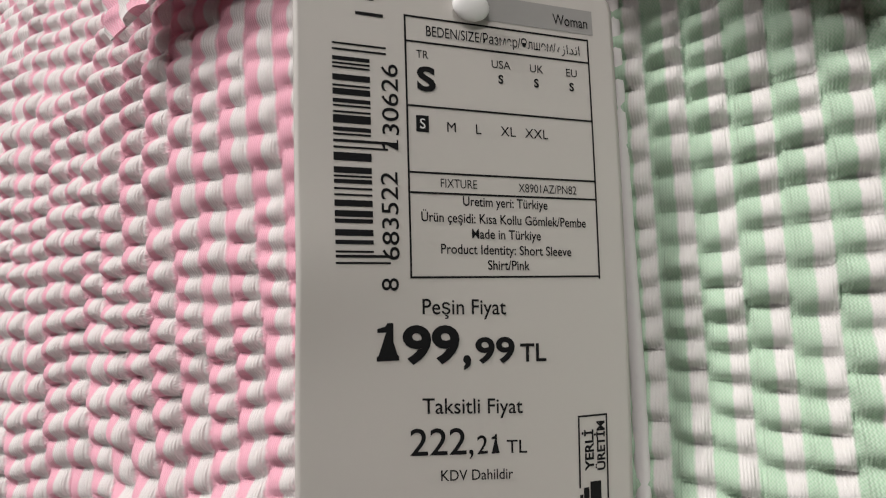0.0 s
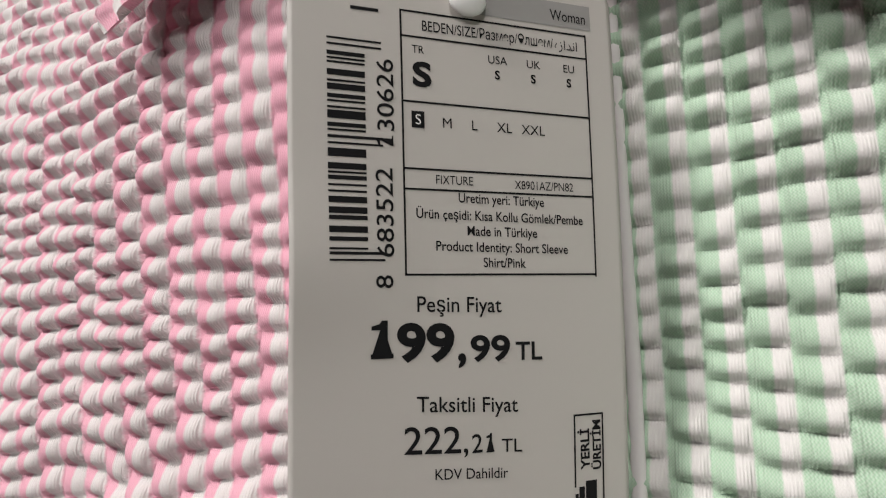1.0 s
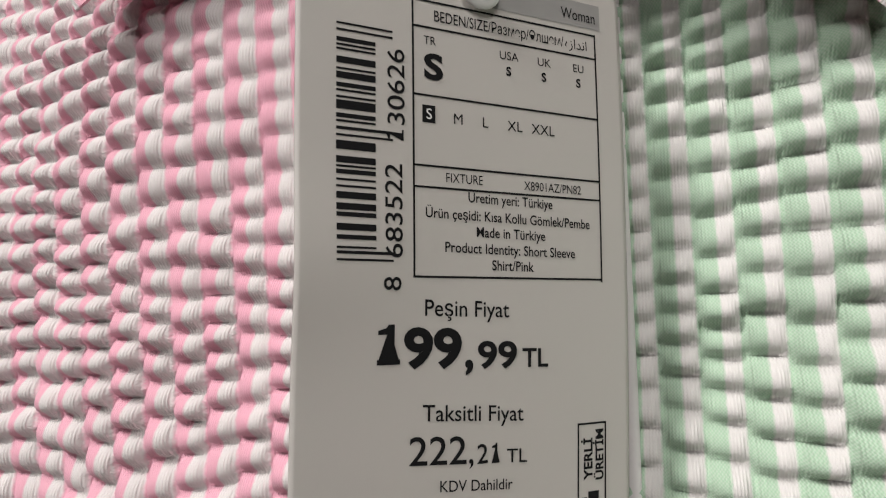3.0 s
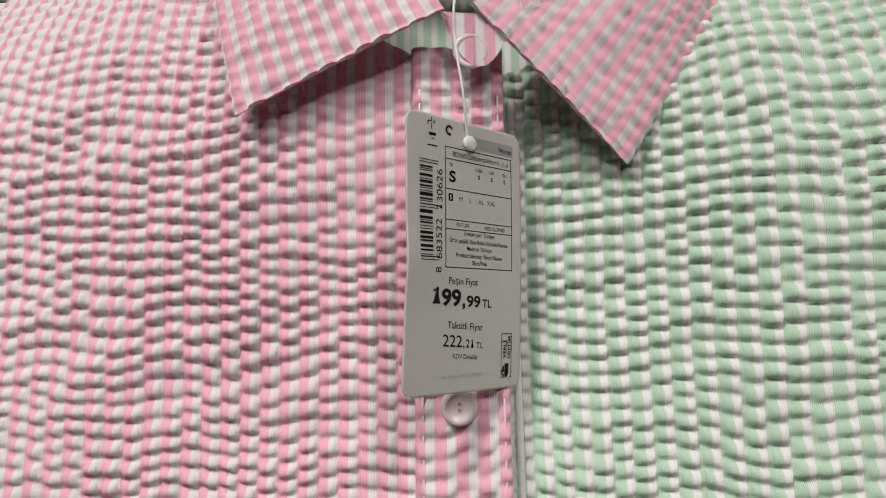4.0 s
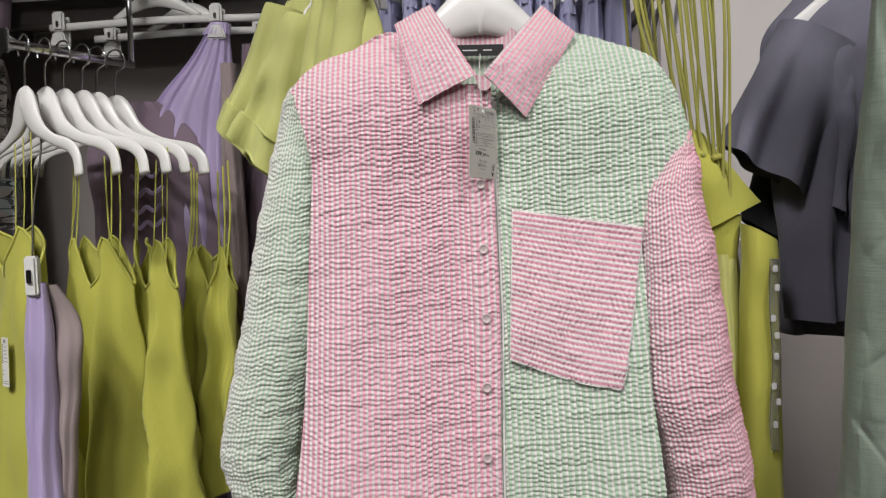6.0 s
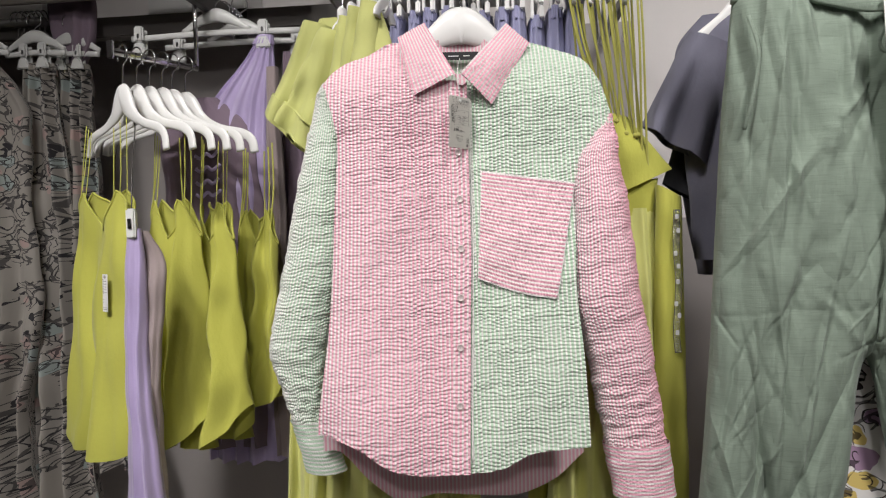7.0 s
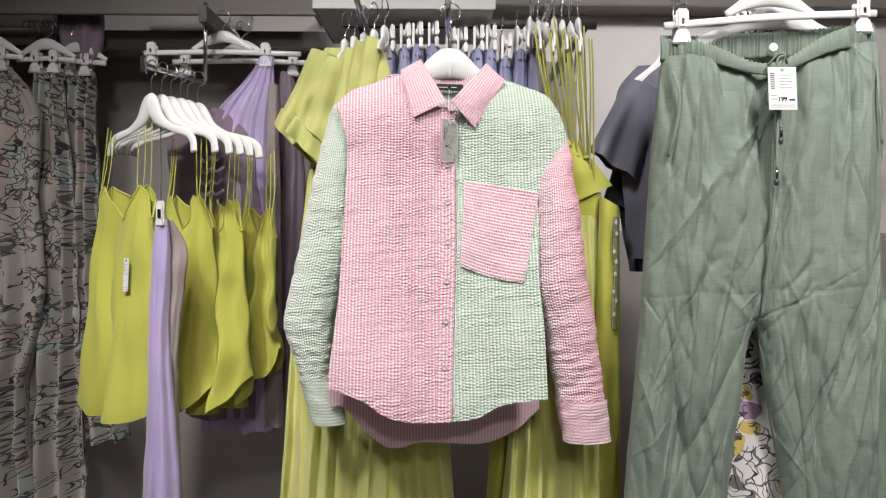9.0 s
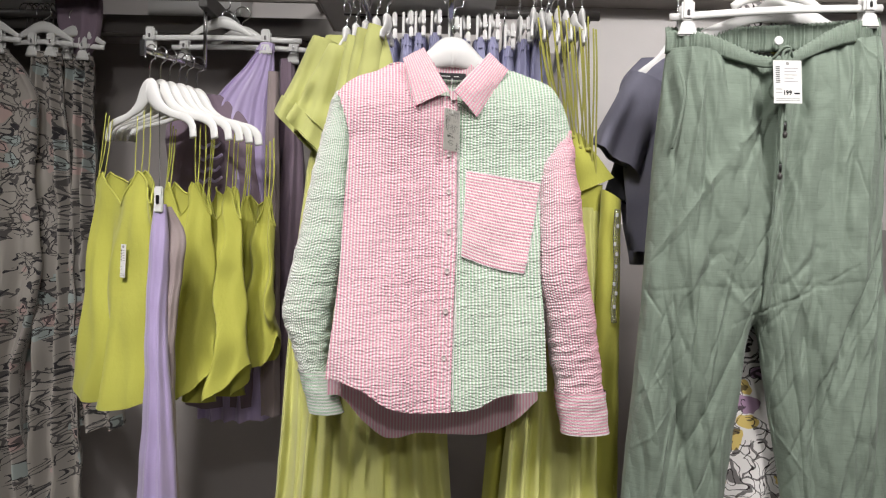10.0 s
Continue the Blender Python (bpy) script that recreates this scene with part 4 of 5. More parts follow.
def print_tag():
    w = 0.30
    lines = [(-0.6, -39.1, -0.6 + w, 0), (31.3, -39.6, 31.3 + w, 0.2)]
    for zz in (0.0, -3.9, -13.8, -23.8, -26.8, -39.2):
        lines.append((-0.6, zz - w / 2, 31.6, zz + w / 2))
    for one in lines:
        bars("ruled_line", [one])
    bars("grey_band", [(9.2, 1.0, 32.6, 5.2)], GREY_INK)
    fitted("Woman", 25.0, 31.6, 2.0, 1.9, 0.004, name="print_heading", lift=0.00012)
    fitted("BEDEN/SIZE/Размер/Өлшем/", 2.9, 25.3, -2.8, 1.7, 0.004)
    fitted("\uFEE9\uFEAF\uFE8D\uFEAA\uFEE7\uFE8D", 25.6, 29.8, -2.8, 1.6)
    fitted("TR", 1.2, 3.1, -6.4, 1.3)
    fitted("S", 1.2, 4.2, -11.3, 3.7, 0.035)
    for x, t in ((15.2, "USA"), (21.5, "UK"), (28.0, "EU")):
        words(t, x, -6.6, 1.35)
        words("S", x - 0.1, -9.0, 1.4, "CENTER", 0.03)
    bars("print_square", [(0.9, -17.7, 2.9, -15.2)])
    words("S", 1.9, -17.2, 1.6, material=WHITE_INK, lift=0.00014)
    for x, t in ((6.5, "M"), (10.9, "L"), (16.0, "XL"), (21.0, "XXL")):
        words(t, x, -17.4, 1.6)
    fitted("FIXTURE", 4.5, 10.4, -25.9, 1.4)
    fitted("X8901AZ/PN82", 17.4, 27.8, -26.1, 1.4)
    for x0, x1, z, t in ((8.0, 22.4, -28.5, "Üretim yeri: Türkiye"), (1.3, 29.3, -31.0, "Ürün çeşidi: Kısa Kollu Gömlek/Pembe"), (9.3, 21.0, -33.4, "Made in Türkiye"), (4.3, 26.4, -35.7, "Product Identity: Short Sleeve"), (11.8, 18.9, -38.1, "Shirt/Pink")):
        fitted(t, x0, x1, z, 1.5, 0.010, -0.8)
    fitted("Peşin Fiyat", 1.2, 14.6, -44.5, 2.35, 0.006, -1.5)
    figure_one(-5.7, -2.4, -50.9, 5.3, 1.10)
    fitted("99", -1.9, 6.9, -51.2, 5.3, 0.034, -2.0, name="print_price")
    fitted(",", 7.4, 8.7, -51.7, 5.0, 0.03)
    fitted("99", 9.4, 15.9, -51.8, 3.8, 0.026, -1.6, name="print_price")
    fitted("TL", 16.8, 21.3, -52.0, 2.8, 0.016, -1.5)
    fitted("Taksitli Fiyat", 1.0, 17.0, -58.6, 2.3, 0.006, -4.0)
    fitted("222", -0.9, 7.7, -64.3, 3.95, 0.006, -4.0, name="print_price")
    fitted(",", 8.1, 8.8, -65.0, 4.0)
    fitted("2", 9.4, 11.1, -65.1, 2.8, 0.006, name="print_price")
    figure_one(11.7, 13.0, -65.25, 2.8, 0.34)
    fitted("TL", 14.2, 17.6, -65.4, 2.05, 0.004, -4.0)
    fitted("KDV Dahildir", 3.7, 15.2, -68.3, 1.6, 0.004, -4.5)
    words("Fiyat Değişim Tarihi: 15.03.2022", 8.2, -74.6, 1.1, squeeze=0.95, material=GREY_INK)
    # bar code with its digits
    rng = random.Random(4)
    z, rects = -5.4, []
    long_at = {0, 1, 14, 15, 28, 29}
    k = 0
    span = 32.6
    widths = []
    while sum(a + b for a, b in widths) < span - 0.9 or len(widths) < 30:
        widths.append((rng.choice((0.33, 0.33, 0.66, 0.66, 1.0, 1.32)), rng.choice((0.33, 0.33, 0.66, 1.0))))
        if len(widths) > 40:
            break
    total = sum(a + b for a, b in widths[:30])
    widths = widths[:30]
    for i, (bar, gap) in enumerate(widths):
        bar, gap = bar * span / total, gap * span / total
        right = -3.5 if i in long_at else -6.0
        if i in long_at:
            bar = min(bar, 0.4)
        rects.append((-11.5, z - bar, right, z))
        z -= bar + gap
    for one in rects:
        bars("code_bar", [one])
    fitted("8", -41.1, -39.3, -2.4, 2.65, 0.004, 90)
    fitted("683522", -36.7, -24.0, -2.2, 2.65, 0.004, 90)
    figure_one(-20.7, -19.2, -1.95, 2.65, 0.36, 90)
    fitted("30626", -18.5, -7.9, -1.8, 2.65, 0.004, 90)
    # small marks at the top: a tree and a pair of chasing arrows
    ring = []
    for i in range(9):
        a0 = math.radians(40 + i * 30)
        ring.append((1.6 + 1.35 * math.cos(a0) - 0.42, 5.6 + 1.35 * math.sin(a0) - 0.42, 1.6 + 1.35 * math.cos(a0) + 0.42, 5.6 + 1.35 * math.sin(a0) + 0.42))
    bars("round_mark", ring)
    bars("tree_mark", [(-6.4, 4.6, -6.0, 6.6), (-8.0, 6.0, -7.6, 7.2), (-7.6, 7.0, -6.4, 7.4), (-6.4, 7.2, -6.0, 8.4), (-5.6, 6.6, -4.9, 7.0), (-5.2, 7.0, -4.8, 7.8), (-7.4, 2.6, -4.4, 3.6), (-6.4, 1.5, -5.2, 1.8), (-8.0, -0.9, -3.8, -0.4)], INK)
    # the domestic production mark
    bars("mark_frame", [(26.6, -61.2, 32.0, -60.9), (26.6, -72.0, 26.9, -60.9), (31.7, -76.2, 32.0, -60.9), (26.6, -76.0, 32.0, -75.7)])
    fitted("YERLİ", -69.5, -63.2, 29.3, 1.6, 0.03, 90)
    fitted("ÜRETİM", -69.6, -62.0, 31.4, 1.5, 0.03, 90)
    bars("clasp_mark", [(28.6, -75.6, 30.6, -71.2), (27.4, -74.2, 28.4, -72.0), (26.7, -75.2, 27.3, -73.0), (27.6, -75.6, 28.4, -74.6)])


print_tag()
loop_top = TAG_POSE.inverted() @ Matrix.Rotation(radians(SHIRT_TURN), 4, "Z")
part("thread", sweep(bezier([(10.0 * MM, 0.0006, 2.4 * MM)] + [tuple(loop_top @ Vector(p)) for p in ((0.004, -0.020, 1.428), (0.0015, -0.018, 1.448), (0.002, -0.016, 1.464), (0.007, 0.012, 1.490), (0.010, 0.054, 1.500))], 8), 0.00045, 8), NYLON, tag, "white nylon thread", True)
bm = bmesh.new()
bmesh.ops.create_uvsphere(bm, u_segments=16, v_segments=10, radius=0.0025)
for vert in bm.verts:
    vert.co.y *= 0.35
    vert.co.x *= 1.25
part("thread_stopper", moved(bm, Matrix.Translation((10.0 * MM, -0.0004, 2.5 * MM))), NYLON, tag, "white nylon stopper in the punched hole", True)
# ---- clothes round the shirt ----
def garment(name, label, category, group="", m=None):
    return thing(name, label, category, m, group)


def limb(name, a1, a2, b1, b2, y, deep, material, parent, label="", folds=2.5, amp=0.006, seed=3, nu=56, nv=40, out=0.0, t0=0.0, t1=1.0, crush=0.003):
    """A flat sleeve: a tube from the edge a1-a2 to the edge b1-b2 (x, z), at depth y."""
    a1, a2, b1, b2 = (np.array(q, dtype=float) for q in (a1, a2, b1, b2))
    t = np.linspace(t0, t1, nv)[:, None]
    th = (np.arange(nu) / nu * 2 * math.pi)[None, :]
    s = (1 - np.sign(np.cos(th)) * np.abs(np.cos(th)) ** 0.7) / 2
    fine = waves(seed, 6, 0.12)
    wide = 1 + out
    s = 0.5 + (s - 0.5) * wide
    X = (1 - t) * ((1 - s) * a1[0] + s * a2[0]) + t * ((1 - s) * b1[0] + s * b2[0])
    Z = (1 - t) * ((1 - s) * a1[1] + s * a2[1]) + t * ((1 - s) * b1[1] + s * b2[1])
    Y = y - deep * wide * np.sin(th) + amp * t * np.sin(folds * 2 * math.pi * s + seed) + crush * fine(X, Z)
    verts = np.stack([X, Y + 0 * X, Z], axis=2).reshape(-1, 3)
    uv = np.stack([s + 0 * X, t + 0 * X], axis=2).reshape(-1, 2)
    return put(name, mesh_of(name, verts, grid_faces(nv, nu, True)[:, ::-1], uv), material, parent, label)


# lime short-sleeved dresses, one behind the other
def lime_dress(dx, dy, label, seed, long=True, dz=0.0):
    t = garment("lime_dress", label, "dress", "lime dresses on the arm", pose(dx, dy, dz))
    if long:
        drape("bodice", [(1.648, -0.315, -0.265, 0.175, 0.010), (1.60, -0.340, -0.225, 0.175, 0.018), (1.45, -0.33, -0.20, 0.17, 0.024), (1.30, -0.36, -0.19, 0.17, 0.026)], PALE_YELLOW, t, "", 2, 0.006, seed, 60, 40)
    else:
        drape("bodice", [(1.640, -0.312, -0.290, 0.175, 0.006), (1.58, -0.330, -0.270, 0.175, 0.010), (1.45, -0.345, -0.250, 0.17, 0.012), (1.30, -0.36, -0.24, 0.17, 0.014)], PALE_YELLOW, t, "", 1, 0.005, seed, 48, 40)
    if not long:
        limb("sleeve", (-0.326, 1.650), (-0.286, 1.640), (-0.372, 1.420), (-0.300, 1.375), 0.175, 0.020, PALE_YELLOW, t, "", 0.8, 0.008, seed, crush=0.005)
        return t
    limb("sleeve", (-0.348, 1.642), (-0.280, 1.622), (-0.442, 1.452), (-0.322, 1.330), 0.175, 0.030, PALE_YELLOW, t, "", 2.3, 0.014, seed, crush=0.007)
    limb("sleeve_cuff", (-0.348, 1.642), (-0.280, 1.622), (-0.442, 1.452), (-0.322, 1.330), 0.175, 0.034, PALE_YELLOW, t, "turned-up sleeve cuff", 2.3, 0.014, seed, t0=0.79, out=0.08, crush=0.006)
    for tt in (0.79, 0.985):
        fold = []
        for k in range(25):
            s = -0.03 + 1.06 * k / 24
            x = (1 - tt) * (-0.348 + 0.068 * s) + tt * (-0.442 + 0.120 * s)
            z = (1 - tt) * (1.642 - 0.020 * s) + tt * (1.452 - 0.122 * s)
            fold.append((x, 0.175 - 0.038 * math.sqrt(max(0.0, 1 - (2 * s - 1) ** 2)) + 0.014 * tt * math.sin(2.3 * 2 * math.pi * s + seed) - 0.002, z))
        part("cuff_fold", sweep(fold, 0.0022, 8), PALE_YELLOW, t, "folded cuff edge", True)
    drape("skirt", [(1.335, -0.352, -0.07, 0.17, 0.040), (1.10, -0.375, -0.06, 0.16, 0.050), (0.80, -0.395, -0.045, 0.15, 0.058), (0.46, -0.415, -0.02, 0.15, 0.066)], LIME_VOILE, t, "thin pleated skirt", 8, 0.024, seed + 3, 110, 60, crush=0.003, wavy_hem=0.01)
    return t


lime_dress(0.0, 0.075, "pale lime short-sleeved dress with turned-up cuffs", 2)
lime_dress(0.052, 0.018, "pale lime short-sleeved dress with turned-up cuffs", 5, True, -0.034)
lime_dress(0.078, -0.012, "pale lime short-sleeved dress hung between others", 8, False, -0.026)
lime_dress(0.105, -0.034, "pale lime short-sleeved dress hung between others", 11, False, -0.018)
lime_dress(0.132, -0.055, "pale lime short-sleeved dress hung between others", 15, False, -0.010)
for i in range(5):
    shoulder_hanger(pose(-0.262 + 0.028 * i, 0.25 - 0.028 * i, 1.640, 0, 0, 75), 0.07, 0.03, "white plastic hanger under a lime dress", 0.096, 0.034, "hangers of the lime dresses")
drape("hanging_lining", [(1.0, -0.14, -0.02, 0.24, 0.02), (0.8, -0.13, -0.012, 0.24, 0.03), (0.60, -0.12, 0.0, 0.24, 0.03)], YELLOW, None, "", 2, 0.008, 77)
tagged(bpy.data.objects["hanging_lining"], "short lime lining hanging between the dresses", "dress")

# blue skirts hung edge-on along a rail
side_rail(-0.30, 0.42, 0.45, 1.775)
rng = random.Random(3)
for i in range(11):
    x = -0.150 + 0.038 * i + rng.uniform(-0.006, 0.006)
    top = 1.648 + rng.uniform(-0.014, 0.012)
    y = 0.40 + rng.uniform(-0.02, 0.02)
    sk = garment("blue_skirt", "periwinkle blue gathered skirt clipped to a hanger", "skirt", "blue skirts on the rail")
    drape("skirt", [(top, x - 0.017, x + 0.018, y, 0.130), (top - 0.03, x - 0.022, x + 0.022, y, 0.138), (top - 0.15, x - 0.027, x + 0.028, y, 0.15), (1.05, x - 0.030, x + 0.032, y, 0.16)], BLUE, sk, "", 3, 0.010, 100 + i, 64, 44, top_calm=0.7)
    drape("waistband", [(top + 0.006, x - 0.020, x + 0.021, y, 0.134), (top - 0.022, x - 0.021, x + 0.022, y, 0.136)], BLUE, sk, "gathered waistband", 9, 0.004, 100 + i, 80, 8, top_calm=1.0)
    peg_hanger(pose(x, y, top + 0.094, 0, 0, 90), 0.26, "white plastic peg hanger seen end-on", (-0.118, 0.118), hook=0.055, group="peg hangers of the blue skirts")

# strappy lime dresses
for i in range(7):
    x = 0.205 + 0.020 * i
    shoulder_hanger(pose(x, 0.215, 1.690 - 0.006 * (i % 3), 0, 0, 82 + 3 * (i % 3)), 0.32, 0.075, "white plastic hanger seen end-on", 0.085, 0.030, "hangers of the strappy dresses")
strappy = garment("strappy_dress", "lime dress with long knotted shoulder straps", "dress", "strappy lime dresses")
limb("bodice", (0.250, 1.402), (0.312, 1.388), (0.180, 1.200), (0.392, 1.292), 0.108, 0.020, YELLOW, strappy, "pointed bodice front", 1.6, 0.008, 61)
limb("waist", (0.190, 1.26), (0.366, 1.275), (0.178, 1.18), (0.352, 1.18), 0.115, 0.026, YELLOW, strappy, "", 1.6, 0.006, 62)
drape("skirt", [(1.22, 0.18, 0.356, 0.115, 0.028), (1.0, 0.175, 0.372, 0.115, 0.040), (0.75, 0.155, 0.395, 0.115, 0.050), (0.44, 0.130, 0.425, 0.115, 0.058)], LIME_VOILE, strappy, "thin gathered skirt", 7, 0.022, 63, 110, 60, wavy_hem=0.008)
limb("side_panel", (0.356, 1.262), (0.400, 1.236), (0.338, 0.45), (0.412, 0.46), 0.085, 0.026, YELLOW, strappy, "side panel below the armhole", 1.2, 0.004, 66)
strap_rng = random.Random(9)
for i in range(18):
    x0 = 0.196 + 0.0078 * i
    x1 = 0.258 + 0.0049 * i + strap_rng.uniform(-0.006, 0.006)
    zt = 1.600 + strap_rng.uniform(-0.03, 0.03)
    zb = 1.398 - 0.0038 * i + strap_rng.uniform(-0.012, 0.012)
    yy = 0.055 + 0.008 * (i % 4)
    s = strap("strap", [(x0, yy, zt + 0.05), (x0 + 0.3 * (x1 - x0), yy - 0.004, zt - 0.06), (x1, 0.09, zb), (x1 + 0.004, 0.098, zb - 0.05)], 0.0021, SHADED_LIME, strappy, "narrow shoulder strap")
    if i % 3 == 0:
        bm = bmesh.new()
        bmesh.ops.create_icosphere(bm, subdivisions=2, radius=0.0050)
        part("knot", moved(bm, Matrix.Translation((x1, 0.088, zb + 0.004))), SHADED_LIME, s, "small tied knot", True)
second = garment("strappy_dress", "lime dress with long shoulder straps, hung behind another", "dress", "strappy lime dresses")
drape("bodice", [(1.40, 0.20, 0.30, 0.20, 0.01), (1.30, 0.15, 0.36, 0.20, 0.03), (0.9, 0.13, 0.38, 0.20, 0.04), (0.44, 0.10, 0.42, 0.20, 0.05)], YELLOW, second, "", 4, 0.016, 68, 90, 50)
for i in range(6):
    x0 = 0.215 + 0.02 * i
    strap("strap", [(x0, 0.16, 1.62), (x0 + 0.01, 0.17, 1.5), (0.225 + 0.02 * i, 0.185, 1.37)], 0.0022, SHADED_LIME, second, "narrow shoulder strap")
clear_strap = garment("strap_loop", "clear plastic hanging strap with small glints", "strap")
part("band", sweep(bezier([(0.386, 0.055, 1.215), (0.383, 0.05, 1.15), (0.387, 0.052, 1.08), (0.382, 0.05, 1.0), (0.385, 0.052, 0.958)], 8), 0.006, 8, 0.15), GLINT, clear_strap, "", True)
for k in range(8):
    bead_x, bead_z = 0.381 + 0.003 * math.sin(2.3 * k), 1.198 - 0.030 * k - 0.006 * math.sin(4.1 * k)
    part("bead", box(bmesh.new(), (bead_x, 0.045, bead_z), (bead_x + 0.006, 0.0485, bead_z + 0.009), 0.001), PEG_PLASTIC, clear_strap, "small shiny bead")

# dark tops
slate = garment("slate_top", "slate blue short-sleeved crepe top on a white hanger", "top")
drape("body", [(1.585, 0.46, 0.60, 0.16, 0.012), (1.54, 0.42, 0.66, 0.155, 0.03), (1.40, 0.42, 0.70, 0.15, 0.045), (1.12, 0.44, 0.70, 0.15, 0.05)], SLATE, slate, "", 3, 0.012, 71, 72, 44)
limb("sleeve", (0.425, 1.545), (0.53, 1.50), (0.338, 1.375), (0.500, 1.268), 0.125, 0.026, SLATE, slate, "wide short sleeve", 2.4, 0.020, 72, crush=0.007)
black = garment("black_top", "black jersey top with short sleeves, hung behind another", "top")
drape("body", [(1.56, 0.48, 0.62, 0.24, 0.012), (1.40, 0.43, 0.70, 0.235, 0.03), (1.085, 0.465, 0.72, 0.235, 0.04)], SLATE, black, "", 3, 0.012, 73, 72, 40)
limb("sleeve", (0.44, 1.44), (0.53, 1.40), (0.388, 1.268), (0.50, 1.205), 0.19, 0.022, BLACK_CLOTH, black, "short black sleeve", 1.5, 0.008, 74)
for i in range(2):
    shoulder_hanger(pose(0.545 + 0.02 * i, 0.160 + 0.022 * i, 1.605, 0, 0, 16), 0.26, 0.10, "white plastic hanger under a dark top", 0.172, 0.032, "hangers of the dark tops")

# sage trousers on a peg hanger
def trousers():
    t = garment("linen_trousers", "sage green linen drawstring trousers clipped to a white hanger", "trousers")
    _cr, _cr2 = waves(81, 7, 0.16), waves(82, 8, 0.055)

    rng = np.random.RandomState(17)
    lines = [(rng.uniform(0.40, 0.92), rng.uniform(0.40, 1.50), rng.normal(0.09, 0.30), rng.uniform(0.025, 0.13), rng.uniform(0.0022, 0.0046), rng.uniform(-0.0034, 0.0030)) for _ in range(190)]
    lines += [(rng.uniform(0.42, 0.89), rng.uniform(1.25, 1.46), rng.normal(0.0, 0.10), rng.uniform(0.08, 0.24), rng.uniform(0.006, 0.012), rng.uniform(-0.012, 0.006)) for _ in range(30)]
    lines += [(0.645 + sx * rng.uniform(0.02, 0.10), rng.uniform(0.98, 1.20), sx * rng.uniform(0.35, 0.9), rng.uniform(0.03, 0.10), rng.uniform(0.004, 0.007), rng.uniform(-0.005, 0.005)) for sx in (-1, 1) for _ in range(3)]

    falls = [(rng.uniform(0.42, 0.90), rng.uniform(0.55, 1.42), rng.normal(0.05, 0.16), rng.uniform(0.12, 0.34), rng.uniform(0.007, 0.014), rng.uniform(-0.013, 0.010), rng.choice((-1, 1))) for _ in range(64)]

    def dip_at(X):
        return np.exp(-(((X - 0.438) / 0.436 - 0.46) / 0.25) ** 2)

    def creases(X, Z):
        out = -0.0014 * np.exp(-np.abs(Z - 1.062 - 0.05 * (X - 0.65) - 0.004 * np.sin(X * 40)) / 0.0035)
        # long sharp folds that drop from the gathers, steep on one side
        for x0, z0, lean, half, wide, deep, side in falls:
            dx, dz = X - x0, Z - z0
            along = dx * math.sin(lean) + dz * math.cos(lean)
            cross = (dx * math.cos(lean) - dz * math.sin(lean) + 0.12 * along ** 2 * side) / wide * side
            out = out + deep * np.where(cross > 0, np.exp(-cross * 2.2), np.exp(cross / 1.8)) * np.exp(-(along / half) ** 4)
        for x0, z0, lean, half, wide, deep in lines:
            dx, dz = X - x0, Z - z0
            along = dx * math.sin(lean) + dz * math.cos(lean)
            cross = dx * math.cos(lean) - dz * math.sin(lean) + 0.5 * along ** 2 * math.copysign(1, lean)
            out += deep * np.exp(-(cross / wide) ** 2 - (along / half) ** 4)
        return out

    def leg(name, rows, seed, part_of, folds, amp):
        rows = sorted(rows)
        nf, nb, nv = 300, 70, 400
        z = np.linspace(rows[-1][0], rows[0][0], nv)[:, None]
        lo, hi, yc, dp = (curve_at(z, [(r[0], r[i]) for r in rows]) for i in (1, 2, 3, 4))
        th = np.concatenate([np.arange(nf) / nf * math.pi, math.pi + np.arange(nb) / nb * math.pi])[None, :]
        cx = -np.cos(th)
        px = np.sign(cx) * np.abs(cx) ** (0.72 - 0.20 * np.clip((z - 1.0) / 0.1, 0, 1))
        X = (lo + hi) / 2 + (hi - lo) / 2 * px
        diag = _cr(X * 1.3 + 0.35 * z, z * 0.45 - 0.3 * X)
        crease = -np.abs(_cr2(X * 1.1 + 0.22 * z, 0.30 * z - 0.25 * X)) + 0.6
        top = np.clip((z - 1.25) / 0.27, 0, 1)
        pleat = np.sin(2 * math.pi * (px * folds) + 0.9 * _cr(X, z * 0.6) + seed)
        ridge = np.sign(pleat) * np.abs(pleat) ** 0.7
        gather = np.sin(X * 2 * math.pi / 0.026 + 1.8 * _cr(X, z * 0.5)) * np.clip((z - 1.36) / 0.10, 0, 1) * np.clip((1.53 - z) / 0.035, 0, 1)
        front = np.clip(np.sin(th) * 4, 0, 1)
        Y = yc - dp * np.sin(th) - 1.05 * creases(X, z + 0 * X) * front + 0.0030 * diag + 0.0024 * crease + 0.5 * amp * (0.6 + 0.5 * top) * ridge + 0.0032 * gather
        verts = np.stack([X, Y, z + (0.030 * (X - 0.438) / 0.436 + 0.015 - 0.052 * dip_at(X)) * np.clip((z - 1.25) / 0.25, 0, 1)], axis=2).reshape(-1, 3)
        return put(name, mesh_of(name, verts, grid_faces(nv, nf + nb, True)[:, ::-1]), SAGE, t, part_of)

    leg("leg", [(1.525, 0.442, 0.700, -0.09, 0.029), (1.49, 0.438, 0.702, -0.09, 0.037), (1.40, 0.428, 0.708, -0.09, 0.048), (1.25, 0.418, 0.708, -0.088, 0.054), (1.14, 0.412, 0.692, -0.087, 0.056), (1.06, 0.406, 0.670, -0.087, 0.056), (1.02, 0.404, 0.650, -0.088, 0.056), (0.97, 0.401, 0.628, -0.088, 0.057), (0.85, 0.392, 0.611, -0.09, 0.057), (0.62, 0.374, 0.582, -0.09, 0.056), (0.36, 0.358, 0.560, -0.09, 0.054)], 4, "", 1.6, 0.007)
